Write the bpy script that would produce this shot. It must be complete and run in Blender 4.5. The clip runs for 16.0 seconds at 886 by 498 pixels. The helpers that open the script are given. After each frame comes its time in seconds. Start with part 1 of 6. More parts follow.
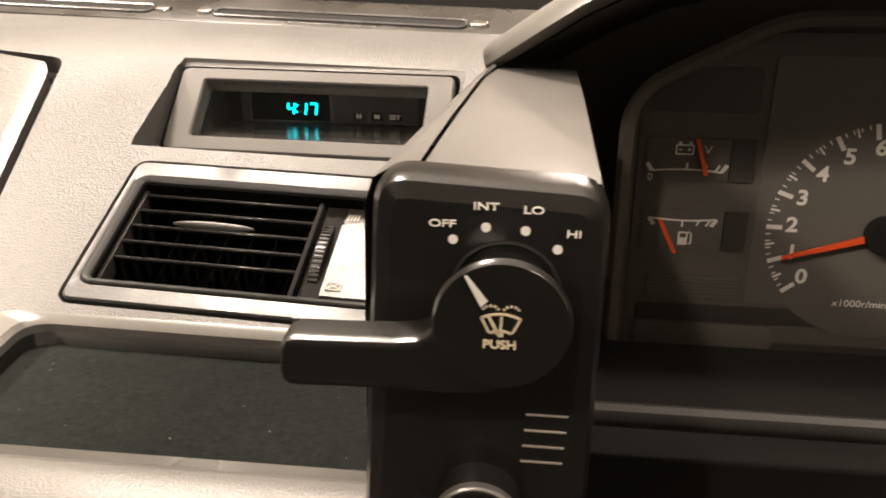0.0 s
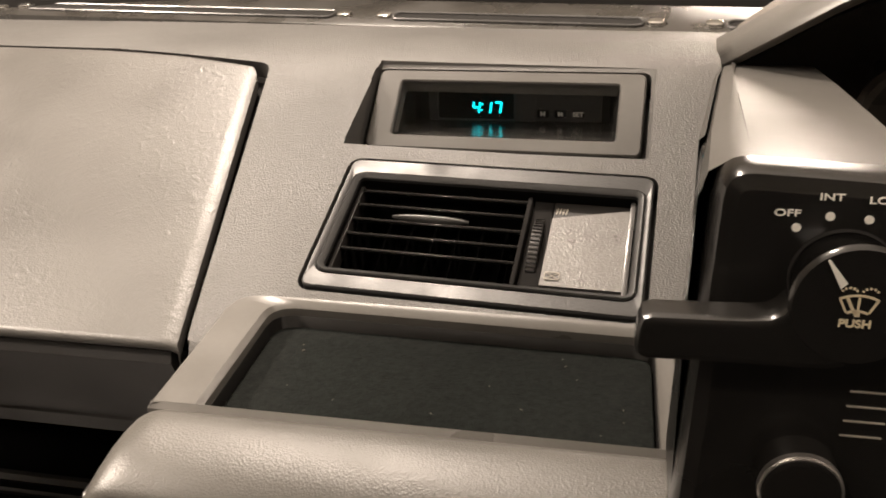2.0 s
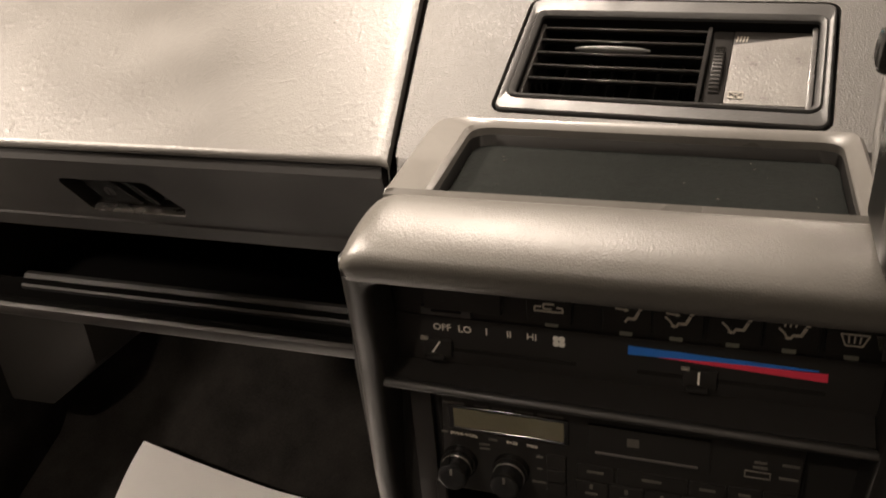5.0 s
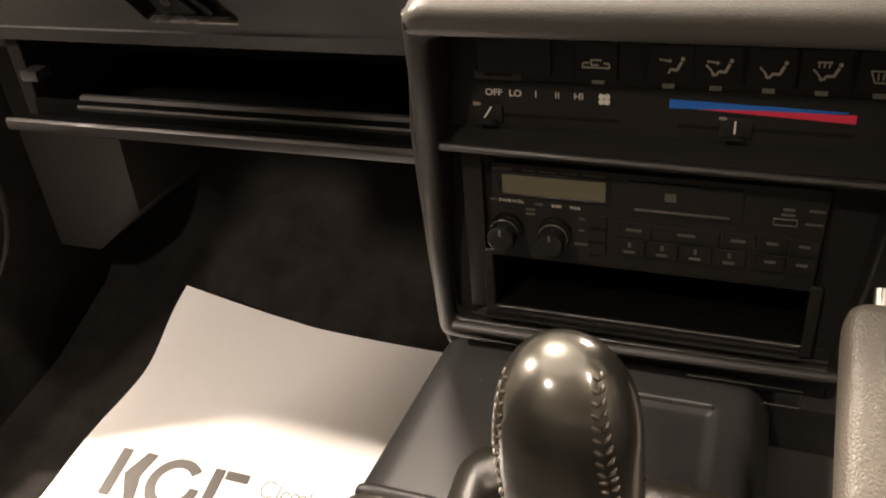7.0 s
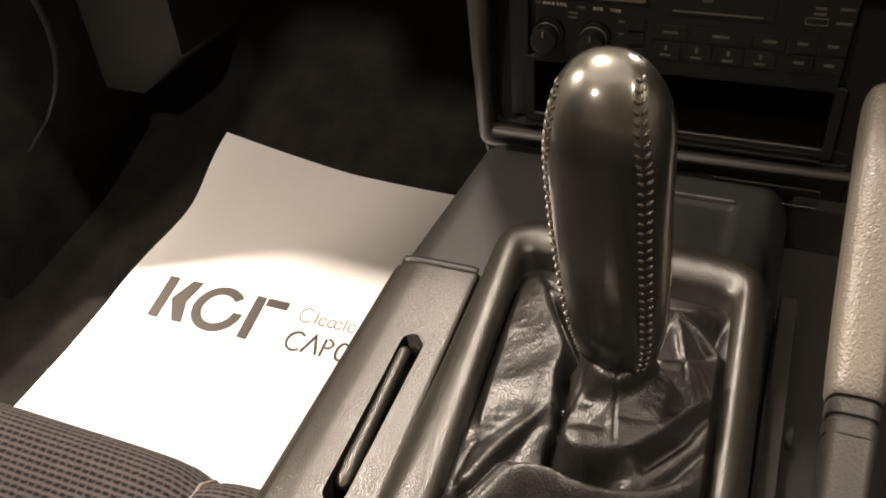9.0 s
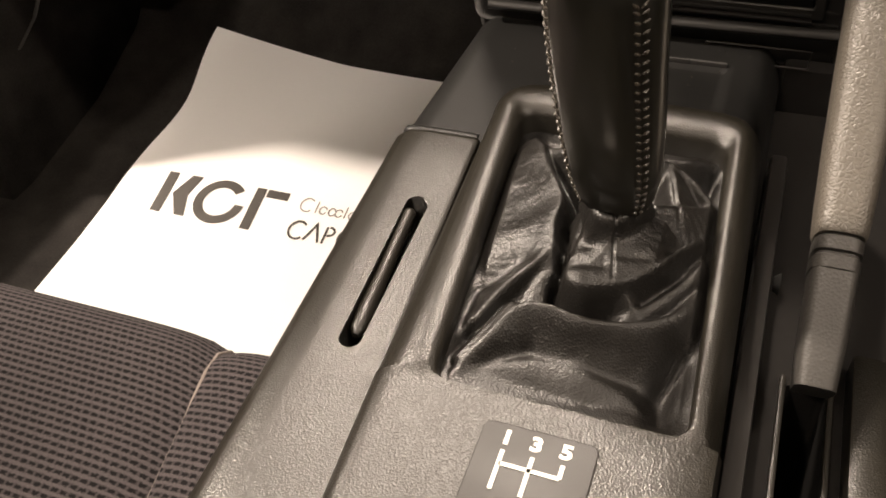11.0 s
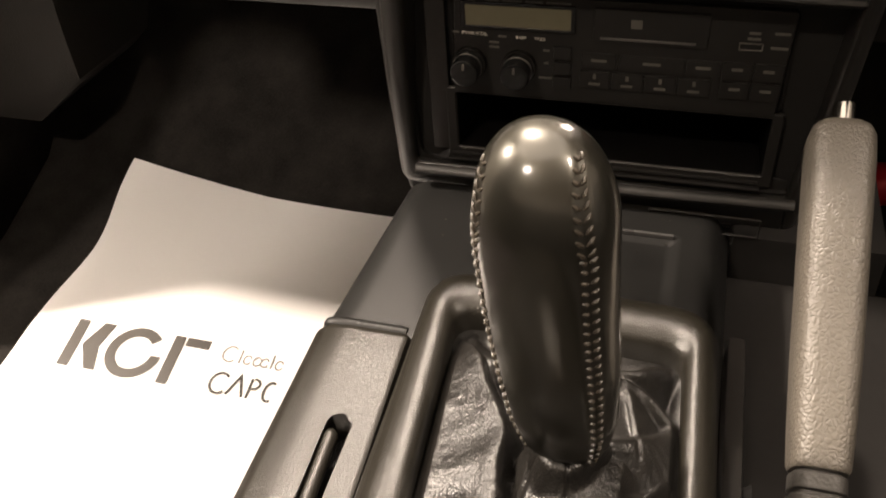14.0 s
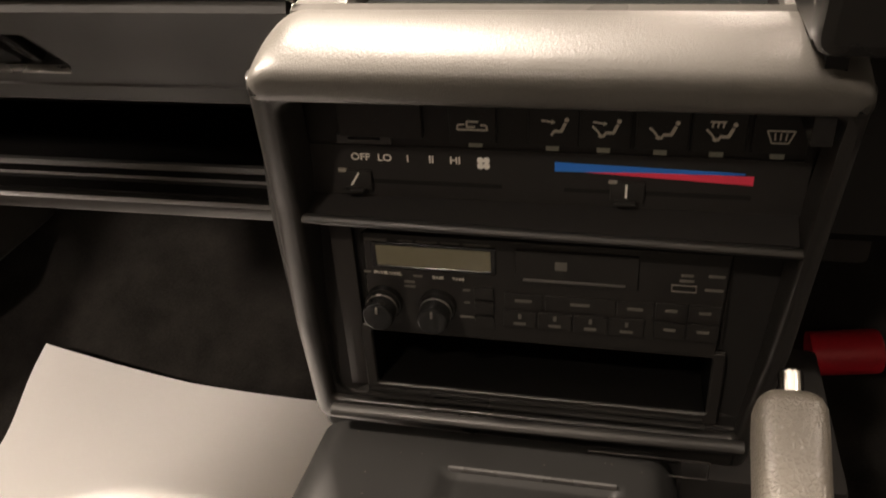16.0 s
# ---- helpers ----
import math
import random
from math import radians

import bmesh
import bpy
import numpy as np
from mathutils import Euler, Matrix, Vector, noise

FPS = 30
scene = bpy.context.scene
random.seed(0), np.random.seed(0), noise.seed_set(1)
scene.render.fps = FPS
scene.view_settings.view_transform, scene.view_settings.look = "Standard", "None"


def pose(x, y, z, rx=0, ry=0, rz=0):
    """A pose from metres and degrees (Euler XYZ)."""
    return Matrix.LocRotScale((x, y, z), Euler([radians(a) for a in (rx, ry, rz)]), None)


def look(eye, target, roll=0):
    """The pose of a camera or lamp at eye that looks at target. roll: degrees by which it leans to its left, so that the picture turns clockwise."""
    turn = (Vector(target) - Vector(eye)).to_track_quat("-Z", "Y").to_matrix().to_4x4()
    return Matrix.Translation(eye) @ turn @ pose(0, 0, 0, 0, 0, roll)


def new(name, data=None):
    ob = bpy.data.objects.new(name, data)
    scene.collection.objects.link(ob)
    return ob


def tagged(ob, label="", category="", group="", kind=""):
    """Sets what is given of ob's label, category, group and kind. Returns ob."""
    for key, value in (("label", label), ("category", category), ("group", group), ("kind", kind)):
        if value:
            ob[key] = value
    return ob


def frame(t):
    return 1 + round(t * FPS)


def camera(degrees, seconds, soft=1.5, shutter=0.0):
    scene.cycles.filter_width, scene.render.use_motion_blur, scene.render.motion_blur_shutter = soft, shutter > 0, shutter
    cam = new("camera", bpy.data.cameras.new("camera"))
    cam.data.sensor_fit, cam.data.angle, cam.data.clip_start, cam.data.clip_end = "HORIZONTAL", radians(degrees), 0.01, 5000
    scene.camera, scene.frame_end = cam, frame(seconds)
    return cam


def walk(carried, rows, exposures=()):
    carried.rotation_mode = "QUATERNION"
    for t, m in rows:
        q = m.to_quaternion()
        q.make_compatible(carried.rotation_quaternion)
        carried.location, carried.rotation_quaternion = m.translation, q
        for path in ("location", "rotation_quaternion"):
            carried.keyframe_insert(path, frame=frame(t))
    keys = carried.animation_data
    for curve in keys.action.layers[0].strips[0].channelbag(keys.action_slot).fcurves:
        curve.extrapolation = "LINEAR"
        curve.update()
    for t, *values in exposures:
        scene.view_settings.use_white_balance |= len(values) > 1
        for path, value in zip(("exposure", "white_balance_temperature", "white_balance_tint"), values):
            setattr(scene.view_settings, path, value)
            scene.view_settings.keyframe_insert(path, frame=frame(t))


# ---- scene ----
cam = camera(54.6, 16.0, soft=1.8, shutter=0.3)
PATH = [
    (0, (-0.001, 0.137, 0.834), (-0.2, 1.99, 0.108), 0.5),
    (0.5, (-0.021, 0.127, 0.836), (-0.284, 1.969, 0.104), -0.1),
    (1, (-0.038, 0.12, 0.837), (-0.365, 1.951, 0.103), -0.8),
    (1.5, (-0.053, 0.111, 0.839), (-0.425, 1.935, 0.108), -1.2),
    (2, (-0.065, 0.103, 0.841), (-0.476, 1.919, 0.109), -1.7),
    (2.5, (-0.072, 0.097, 0.843), (-0.513, 1.904, 0.109), -2.4),
    (3, (-0.078, 0.089, 0.843), (-0.558, 1.881, 0.095), -3.4),
    (3.5, (-0.089, 0.08, 0.831), (-0.614, 1.848, 0.059), -4.2),
    (4, (-0.098, 0.065, 0.822), (-0.668, 1.8, 0.006), -4.4),
    (4.2, (-0.098, 0.06, 0.822), (-0.685, 1.777, -0.018), -4.5),
    (6.3, (-0.098, -0.025, 0.765), (-0.765, 1.591, -0.206), -6.0),
    (6.5, (-0.098, -0.029, 0.763), (-0.763, 1.569, -0.24), -6.4),
    (7, (-0.1, -0.047, 0.752), (-0.746, 1.523, -0.305), -5.5),
    (7.5, (-0.103, -0.067, 0.734), (-0.727, 1.478, -0.371), -4.1),
    (8, (-0.101, -0.086, 0.723), (-0.732, 1.425, -0.427), -4.0),
    (8.5, (-0.097, -0.102, 0.718), (-0.744, 1.37, -0.471), -4.5),
    (9, (-0.091, -0.118, 0.719), (-0.749, 1.31, -0.517), -5.0),
    (9.5, (-0.089, -0.134, 0.716), (-0.759, 1.23, -0.585), -5.6),
    (10, (-0.086, -0.145, 0.712), (-0.742, 1.173, -0.643), -6.4),
    (10.2, (-0.086, -0.147, 0.712), (-0.728, 1.156, -0.662), -6.7),
    (12.3, (-0.093, -0.139, 0.702), (-0.673, 1.161, -0.703), -6.8),
    (12.5, (-0.096, -0.132, 0.7), (-0.678, 1.186, -0.688), -6.8),
    (13, (-0.101, -0.108, 0.704), (-0.669, 1.257, -0.644), -6.5),
    (13.5, (-0.105, -0.085, 0.709), (-0.64, 1.329, -0.6), -5.5),
    (14, (-0.106, -0.065, 0.722), (-0.61, 1.4, -0.543), -4.6),
    (14.5, (-0.108, -0.047, 0.728), (-0.577, 1.471, -0.487), -4.0),
    (15, (-0.111, -0.027, 0.733), (-0.554, 1.535, -0.435), -3.5),
    (15.5, (-0.11, 0.0, 0.742), (-0.542, 1.598, -0.38), -4.0),
    (16, (-0.107, 0.021, 0.756), (-0.523, 1.661, -0.311), -4.1),
]
EXPOSURE = [(0.0, 0.92), (0.5, 0.66), (1.0, 0.38), (1.5, 0.16), (4.2, 0.19), (6.5, 1.0), (7.5, 0.92), (9.0, 0.7), (10.0, 0.36), (12.5, 0.36), (14.0, 0.8), (14.5, 0.9), (16.0, 1.04)]
walk(cam, [(t, look(eye, target, roll)) for t, eye, target, roll in PATH], EXPOSURE)

# ---- world and light: a showroom with warm ceiling lamps and added fill, the car's side open to it ----
world = bpy.data.worlds.new("showroom_air")
scene.world = world
world.use_nodes = True
world.node_tree.nodes["Background"].inputs[0].default_value = (1.0, 0.9, 0.82, 1)
world.node_tree.nodes["Background"].inputs[1].default_value = 0.02


def lamp(name, x, y, z, power, size):
    data = bpy.data.lights.new(name, "AREA")
    data.shape, data.size, data.energy, data.color = "DISK", size, power, (1.0, 0.84, 0.70)
    ob = new(name, data)
    ob.matrix_world = look((x, y, z), (-0.2, 0.3, 0.4)) if size < 1 else pose(x, y, z)
    return ob


lamp("ceiling_lamp_front", -0.75, 1.3, 2.4, 62, 0.26)
lamp("ceiling_lamp_windscreen", 0.75, 4.3, 2.1, 52, 0.9)
lamp("ceiling_lamp_side", -2.3, 0.30, 2.4, 128, 0.17)
lamp("ceiling_lamp_rear", -0.85, -1.3, 2.4, 12, 0.13)
lamp("ceiling_lamp_driver_side", 1.35, 0.12, 2.4, 19, 0.16)
# Added fill with no known source: brightens the paper and footwell through the door.
lamp("footwell_fill_lamp", -2.1, -1.65, 2.4, 50, 0.4)
# Broad overhead fill, made up for soft light and the knob's glow.
lamp("ceiling_fill_panel", -0.5, 0.9, 2.9, 26, 3.4)

# ---- materials ----
def material(name, color, rough=0.6, metal=0.0, grain=0.0, grain_size=900.0, vary=0.12, vary_size=9.0, rough_vary=0.12, coat=0.0, spec=0.5, kind="cells", emit=None, wrinkle=0.0, coat_rough=0.1):
    """Base colour with mottling at two scales, uneven gloss and a fine relief."""
    m = bpy.data.materials.new(name)
    m.use_nodes = True
    n, k = m.node_tree.nodes, m.node_tree.links
    b = n["Principled BSDF"]
    b.inputs["Metallic"].default_value, b.inputs["Coat Weight"].default_value, b.inputs["Specular IOR Level"].default_value = metal, coat, spec
    b.inputs["Coat Roughness"].default_value = coat_rough
    co = n.new("ShaderNodeTexCoord")
    big, small = n.new("ShaderNodeTexNoise"), n.new("ShaderNodeTexNoise")
    big.inputs["Scale"].default_value, big.inputs["Detail"].default_value = vary_size, 6
    small.inputs["Scale"].default_value, small.inputs["Detail"].default_value = vary_size * 22, 4
    for t in (big, small):
        k.new(co.outputs["Object"], t.inputs["Vector"])
    both = n.new("ShaderNodeMix")
    both.inputs["Factor"].default_value = 0.35
    k.new(big.outputs["Fac"], both.inputs["A"]), k.new(small.outputs["Fac"], both.inputs["B"])
    ramp = n.new("ShaderNodeMapRange")
    ramp.inputs["From Min"].default_value, ramp.inputs["From Max"].default_value = 0.3, 0.7
    ramp.inputs["To Min"].default_value, ramp.inputs["To Max"].default_value = 1 - vary, 1 + vary
    k.new(both.outputs["Result"], ramp.inputs["Value"])
    tint = n.new("ShaderNodeVectorMath")
    tint.operation = "SCALE"
    tint.inputs[0].default_value = color
    k.new(ramp.outputs["Result"], tint.inputs["Scale"])
    k.new(tint.outputs["Vector"], b.inputs["Base Color"])
    gloss = n.new("ShaderNodeMapRange")
    gloss.inputs["From Min"].default_value, gloss.inputs["From Max"].default_value = 0.3, 0.7
    gloss.inputs["To Min"].default_value, gloss.inputs["To Max"].default_value = max(0.03, rough - rough_vary), min(1, rough + rough_vary)
    k.new(big.outputs["Fac"], gloss.inputs["Value"])
    k.new(gloss.outputs["Result"], b.inputs["Roughness"])
    if grain:
        bump = n.new("ShaderNodeBump")
        bump.inputs["Strength"].default_value, bump.inputs["Distance"].default_value = grain, 0.0006
        if kind in ("cells", "pebble"):
            g = n.new("ShaderNodeTexVoronoi")
            g.feature = "F1" if kind == "cells" else "DISTANCE_TO_EDGE"
            g.inputs["Scale"].default_value = grain_size
            warp = n.new("ShaderNodeTexNoise")
            warp.inputs["Scale"].default_value = grain_size * 0.35
            mixed = n.new("ShaderNodeMix")
            mixed.data_type = "VECTOR"
            mixed.inputs["Factor"].default_value = 0.35 / grain_size
            k.new(co.outputs["Object"], mixed.inputs["A"]), k.new(warp.outputs["Color"], mixed.inputs["B"])
            k.new(co.outputs["Object"], warp.inputs["Vector"])
            k.new(mixed.outputs["Result"], g.inputs["Vector"])
            if kind == "pebble":
                groove = n.new("ShaderNodeMapRange")
                groove.interpolation_type = "SMOOTHSTEP"
                groove.inputs["From Max"].default_value = 0.3
                k.new(g.outputs["Distance"], groove.inputs["Value"]), k.new(groove.outputs["Result"], bump.inputs["Height"])
            else:
                k.new(g.outputs["Distance"], bump.inputs["Height"])
        else:
            g = n.new("ShaderNodeTexNoise")
            g.inputs["Scale"].default_value, g.inputs["Detail"].default_value = grain_size, 8
            k.new(co.outputs["Object"], g.inputs["Vector"])
            k.new(g.outputs["Fac"], bump.inputs["Height"])
        last = bump
        if wrinkle:
            w, wb = n.new("ShaderNodeTexNoise"), n.new("ShaderNodeBump")
            w.noise_type, w.inputs["Scale"].default_value, w.inputs["Detail"].default_value, w.inputs["Distortion"].default_value = "RIDGED_MULTIFRACTAL", 140, 4, 0.6
            wb.inputs["Strength"].default_value, wb.inputs["Distance"].default_value = wrinkle, 0.001
            k.new(co.outputs["Object"], w.inputs["Vector"]), k.new(w.outputs["Fac"], wb.inputs["Height"])
            k.new(bump.outputs["Normal"], wb.inputs["Normal"])
            last = wb
        k.new(last.outputs["Normal"], b.inputs["Normal"])
    if emit:
        b.inputs["Emission Color"].default_value, b.inputs["Emission Strength"].default_value = (*emit[:3], 1), emit[3]
    return m


VINYL = material("grey dash vinyl", (0.066, 0.0635, 0.0595), 0.5, grain=0.5, grain_size=900, vary=0.16, rough_vary=0.1, wrinkle=0.16)
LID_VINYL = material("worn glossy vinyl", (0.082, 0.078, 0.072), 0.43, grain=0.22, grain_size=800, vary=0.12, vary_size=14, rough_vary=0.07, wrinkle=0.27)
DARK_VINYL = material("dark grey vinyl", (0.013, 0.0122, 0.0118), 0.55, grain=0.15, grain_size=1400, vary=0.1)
SATIN = material("grey satin plastic", (0.072, 0.068, 0.062), 0.45, grain=0.14, grain_size=1500, kind="noise", vary=0.08)
VENT_GREY = material("scuffed grey vent plastic", (0.058, 0.0565, 0.055), 0.31, grain=0.2, grain_size=600, kind="noise", vary=0.2, vary_size=18, rough_vary=0.14)
BLACK = material("black moulded plastic", (0.024, 0.022, 0.0205), 0.42, grain=0.12, grain_size=1400, kind="noise", vary=0.2, spec=0.32)
POD_BLACK = material("smooth black control plastic", (0.0105, 0.0099, 0.0092), 0.24, grain=0.06, grain_size=1600, kind="noise", vary=0.12, rough_vary=0.06, spec=0.5)
GLOSS_BLACK = material("gloss black plastic", (0.012, 0.012, 0.012), 0.2, vary=0.15, rough_vary=0.06)
MATT_BLACK = material("matt black recess", (0.014, 0.0131, 0.0124), 0.85, vary=0.2, spec=0.12)
CONSOLE = material("grained console plastic", (0.0115, 0.0103, 0.0076), 0.33, grain=0.24, grain_size=1200, vary=0.12, rough_vary=0.05, spec=0.5, wrinkle=0.1)
CONSOLE_FRONT = material("dark front console plastic", (0.0095, 0.0094, 0.009), 0.42, grain=0.1, grain_size=1400, vary=0.1, spec=0.2)
LEATHER = material("black gaiter leather", (0.0068, 0.006, 0.005), 0.4, grain=0.33, grain_size=1000, vary=0.15, vary_size=30, rough_vary=0.1, spec=0.5, wrinkle=0.06)
KNOB_LEATHER = material("polished black knob leather", (0.007, 0.0066, 0.0048), 0.36, grain=0.03, grain_size=900, vary=0.2, vary_size=40, rough_vary=0.07, spec=0.75, coat=1.0, coat_rough=0.15)
KNOB_LEATHER.node_tree.nodes["Principled BSDF"].inputs["Coat IOR"].default_value = 1.75
# Tint puts a warm ceiling's reflection into the knob's sheen.
KNOB_LEATHER.node_tree.nodes["Principled BSDF"].inputs["Specular Tint"].default_value = (1.0, 0.96, 0.82, 1)
THREAD = material("waxed grey thread", (0.045, 0.037, 0.027), 0.38, vary=0.25)
GRIP = material("grained grey handbrake rubber", (0.088, 0.079, 0.066), 0.42, grain=0.34, grain_size=430, vary=0.14, rough_vary=0.05, kind="pebble", wrinkle=0.07)
CHROME = material("chromed steel", (0.5, 0.485, 0.46), 0.25, metal=1.0, vary=0.05)
BRIGHT_TRIM = material("dull metal trim", (0.22, 0.21, 0.2), 0.3, metal=0.7, vary=0.2, vary_size=30)
TRAY_CARPET = material("black tray flock", (0.0082, 0.0094, 0.0086), 0.95, grain=1.0, grain_size=650, kind="noise", vary=0.85, vary_size=330, spec=0.08)
FLOOR_CARPET = material("black floor carpet", (0.019, 0.0174, 0.016), 1.0, grain=1.0, grain_size=700, kind="noise", vary=0.55, vary_size=20, spec=0.05)
RIM_GREY = material("pale grey tray rim plastic", (0.098, 0.093, 0.085), 0.36, grain=0.1, grain_size=1300, kind="noise", vary=0.1, vary_size=14)
HOOD_UNDER = material("brown-black hood lining", (0.1, 0.088, 0.076), 0.6, grain=0.3, grain_size=900, vary=0.12)
VENT_FRAME = material("scuffed cool grey vent frame", (0.025, 0.025, 0.0248), 0.42, grain=0.25, grain_size=500, kind="noise", vary=0.25, vary_size=24, rough_vary=0.14, spec=0.38)
FASCIA = material("dark grey moulded fascia", (0.0165, 0.0155, 0.0142), 0.36, grain=0.12, grain_size=1200, kind="noise", vary=0.1, spec=0.45)
# Near-black that carries the shade deep inside recesses.
RECESS_SHADE = material("near-black with recess shade in it", (0.004, 0.0038, 0.0036), 0.95, vary=0.2, spec=0.05)
PAPER = material("white paper", (0.8, 0.79, 0.78), 0.65, grain=0.05, grain_size=300, kind="noise", vary=0.015)
INK = material("bronze-black printing ink", (0.034, 0.028, 0.022), 0.45, spec=0.3, vary=0.2, vary_size=30)
FAINT_INK = material("thin grey printing ink", (0.15, 0.14, 0.125), 0.5, vary=0.1)
WHITE_PRINT = material("white legend print", (0.78, 0.76, 0.7), 0.5, vary=0.05)
DIM_PRINT = material("faded grey legend print", (0.28, 0.26, 0.22), 0.5, vary=0.1)
GAUGE_PRINT = material("pale gauge print", (0.78, 0.75, 0.7), 0.5, vary=0.08)
BLUE_PRINT = material("blue print", (0.025, 0.17, 0.62), 0.45, vary=0.05)
RED_PRINT = material("red print", (0.75, 0.045, 0.09), 0.45, vary=0.05)
ORANGE = material("orange needle", (0.75, 0.09, 0.02), 0.5, vary=0.05)
CLOCK_BLACK = material("mirror-gloss clock housing", (0.022, 0.021, 0.02), 0.22, vary=0.1, rough_vary=0.03)
# Haze of the cluster glass is mixed into these dial colours.
DIAL = material("dial face lifted for glass haze", (0.098, 0.09, 0.08), 0.7, vary=0.15)
DIAL_PANEL = material("brown-grey cluster panel lifted for glass haze", (0.115, 0.107, 0.096), 0.6, vary=0.1)
DIAL_DARK = material("dim cluster window", (0.045, 0.041, 0.037), 0.5, vary=0.1)
LCD = material("olive lcd glass", (0.15, 0.138, 0.09), 0.14, vary=0.08)
RED_PLASTIC = material("red plastic", (0.55, 0.015, 0.03), 0.4, vary=0.1)
STEEL_FLAP = material("pale grey speckled plastic", (0.125, 0.12, 0.112), 0.36, grain=0.6, grain_size=700, kind="noise", vary=0.16, vary_size=60)
GLOW = material("cyan fluorescent segments", (0.02, 0.2, 0.2), 0.5, emit=(0.0, 0.75, 0.85, 2.6))
ROOM = material("showroom plaster", (0.5, 0.475, 0.435), 0.85, vary=0.1)
KICK = material("grey-brown footwell trim", (0.021, 0.0187, 0.0158), 0.55, grain=0.3, grain_size=500, vary=0.12)


DEMISTER = material("dark satin demister plastic", (0.026, 0.024, 0.021), 0.3, grain=0.1, grain_size=600, kind="noise", vary=0.2, vary_size=18, rough_vary=0.1)


def glass(name, tint, rough):
    m = bpy.data.materials.new(name)
    m.use_nodes = True
    b = m.node_tree.nodes["Principled BSDF"]
    b.inputs["Base Color"].default_value = (*tint, 1)
    b.inputs["Transmission Weight"].default_value, b.inputs["Roughness"].default_value, b.inputs["IOR"].default_value = 1.0, rough, 1.05
    return m


SMOKED = glass("smoked clear plastic", (0.85, 0.85, 0.84), 0.0)
PANEL_GREY = material("dull dark grey plastic", (0.035, 0.034, 0.032), 0.5, vary=0.1)


def woven():
    """Ribbed seat cloth: dark dashes in rows between paler ribs."""
    m = bpy.data.materials.new("ribbed grey-brown seat cloth")
    m.use_nodes = True
    n, k = m.node_tree.nodes, m.node_tree.links
    b = n["Principled BSDF"]
    b.inputs["Roughness"].default_value, b.inputs["Specular IOR Level"].default_value = 0.95, 0.15
    co, split = n.new("ShaderNodeUVMap"), n.new("ShaderNodeSeparateXYZ")
    wob = n.new("ShaderNodeTexNoise")
    wob.inputs["Scale"].default_value, wob.inputs["Detail"].default_value = 700, 3
    mixed = n.new("ShaderNodeMix")
    mixed.data_type = "VECTOR"
    mixed.inputs["Factor"].default_value = 0.0028
    k.new(co.outputs["UV"], mixed.inputs["A"]), k.new(wob.outputs["Color"], mixed.inputs["B"])
    k.new(co.outputs["UV"], wob.inputs["Vector"]), k.new(mixed.outputs["Result"], split.inputs[0])

    def calc(op, a, c):
        node = n.new("ShaderNodeMath")
        node.operation = op
        for s, v in zip(node.inputs, (a, c)):
            if isinstance(v, (int, float)):
                s.default_value = v
            else:
                k.new(v, s)
        return node.outputs[0]

    def soft(v, lo, hi):
        r = n.new("ShaderNodeMapRange")
        r.interpolation_type = "SMOOTHSTEP"
        r.inputs["From Min"].default_value, r.inputs["From Max"].default_value = hi, lo
        k.new(v, r.inputs["Value"])
        return r.outputs["Result"]

    v = calc("DIVIDE", split.outputs["Y"], 0.0053)
    step = calc("MULTIPLY", calc("MODULO", calc("FLOOR", v, 0), 2.0), 0.5)
    u = calc("ADD", calc("DIVIDE", split.outputs["X"], 0.0063), step)
    du = calc("ABSOLUTE", calc("SUBTRACT", calc("FRACT", calc("ADD", u, 400), 0), 0.5), 0)
    dv = calc("ABSOLUTE", calc("SUBTRACT", calc("FRACT", calc("ADD", v, 400), 0), 0.5), 0)
    dash = calc("MULTIPLY", soft(du, 0.3, 0.44), soft(dv, 0.16, 0.34))
    thin = calc("MULTIPLY", soft(dv, 0.22, 0.4), 0.45)
    dark = calc("MAXIMUM", dash, thin)
    tint = n.new("ShaderNodeMix")
    tint.data_type = "RGBA"
    tint.inputs["A"].default_value, tint.inputs["B"].default_value = (0.088, 0.076, 0.077, 1), (0.01, 0.0085, 0.0092, 1)
    k.new(dark, tint.inputs["Factor"])
    fleck = n.new("ShaderNodeMix")
    fleck.data_type, fleck.blend_type = "RGBA", "MULTIPLY"
    fleck.inputs["Factor"].default_value = 0.6
    k.new(tint.outputs["Result"], fleck.inputs["A"]), k.new(wob.outputs["Fac"], fleck.inputs["B"])
    k.new(fleck.outputs["Result"], b.inputs["Base Color"])
    bump = n.new("ShaderNodeBump")
    bump.inputs["Strength"].default_value, bump.inputs["Distance"].default_value = 0.7, 0.001
    k.new(calc("SUBTRACT", 1.0, dark), bump.inputs["Height"])
    k.new(bump.outputs["Normal"], b.inputs["Normal"])
    return m


CLOTH = woven()

# ---- builders ----
def part(name, bm, mat, parent=None, label="", smooth=True, angle=40):
    """One mesh object from a bmesh, under its thing."""
    bmesh.ops.recalc_face_normals(bm, faces=bm.faces)
    me = bpy.data.meshes.new(name)
    bm.to_mesh(me)
    bm.free()
    me.materials.append(mat)
    if smooth:
        me.shade_smooth()
        me.set_sharp_from_angle(angle=radians(angle))
    ob = new(name, me)
    ob.parent = parent
    if smooth and any(p.loop_total > 9 for p in me.polygons):
        even = ob.modifiers.new("even normals", "WEIGHTED_NORMAL")
        even.keep_sharp = True
    if label:
        tagged(ob, label)
    return ob


def thing(name, label, category, group="", kind=""):
    return tagged(new(name), label, category, group, kind)


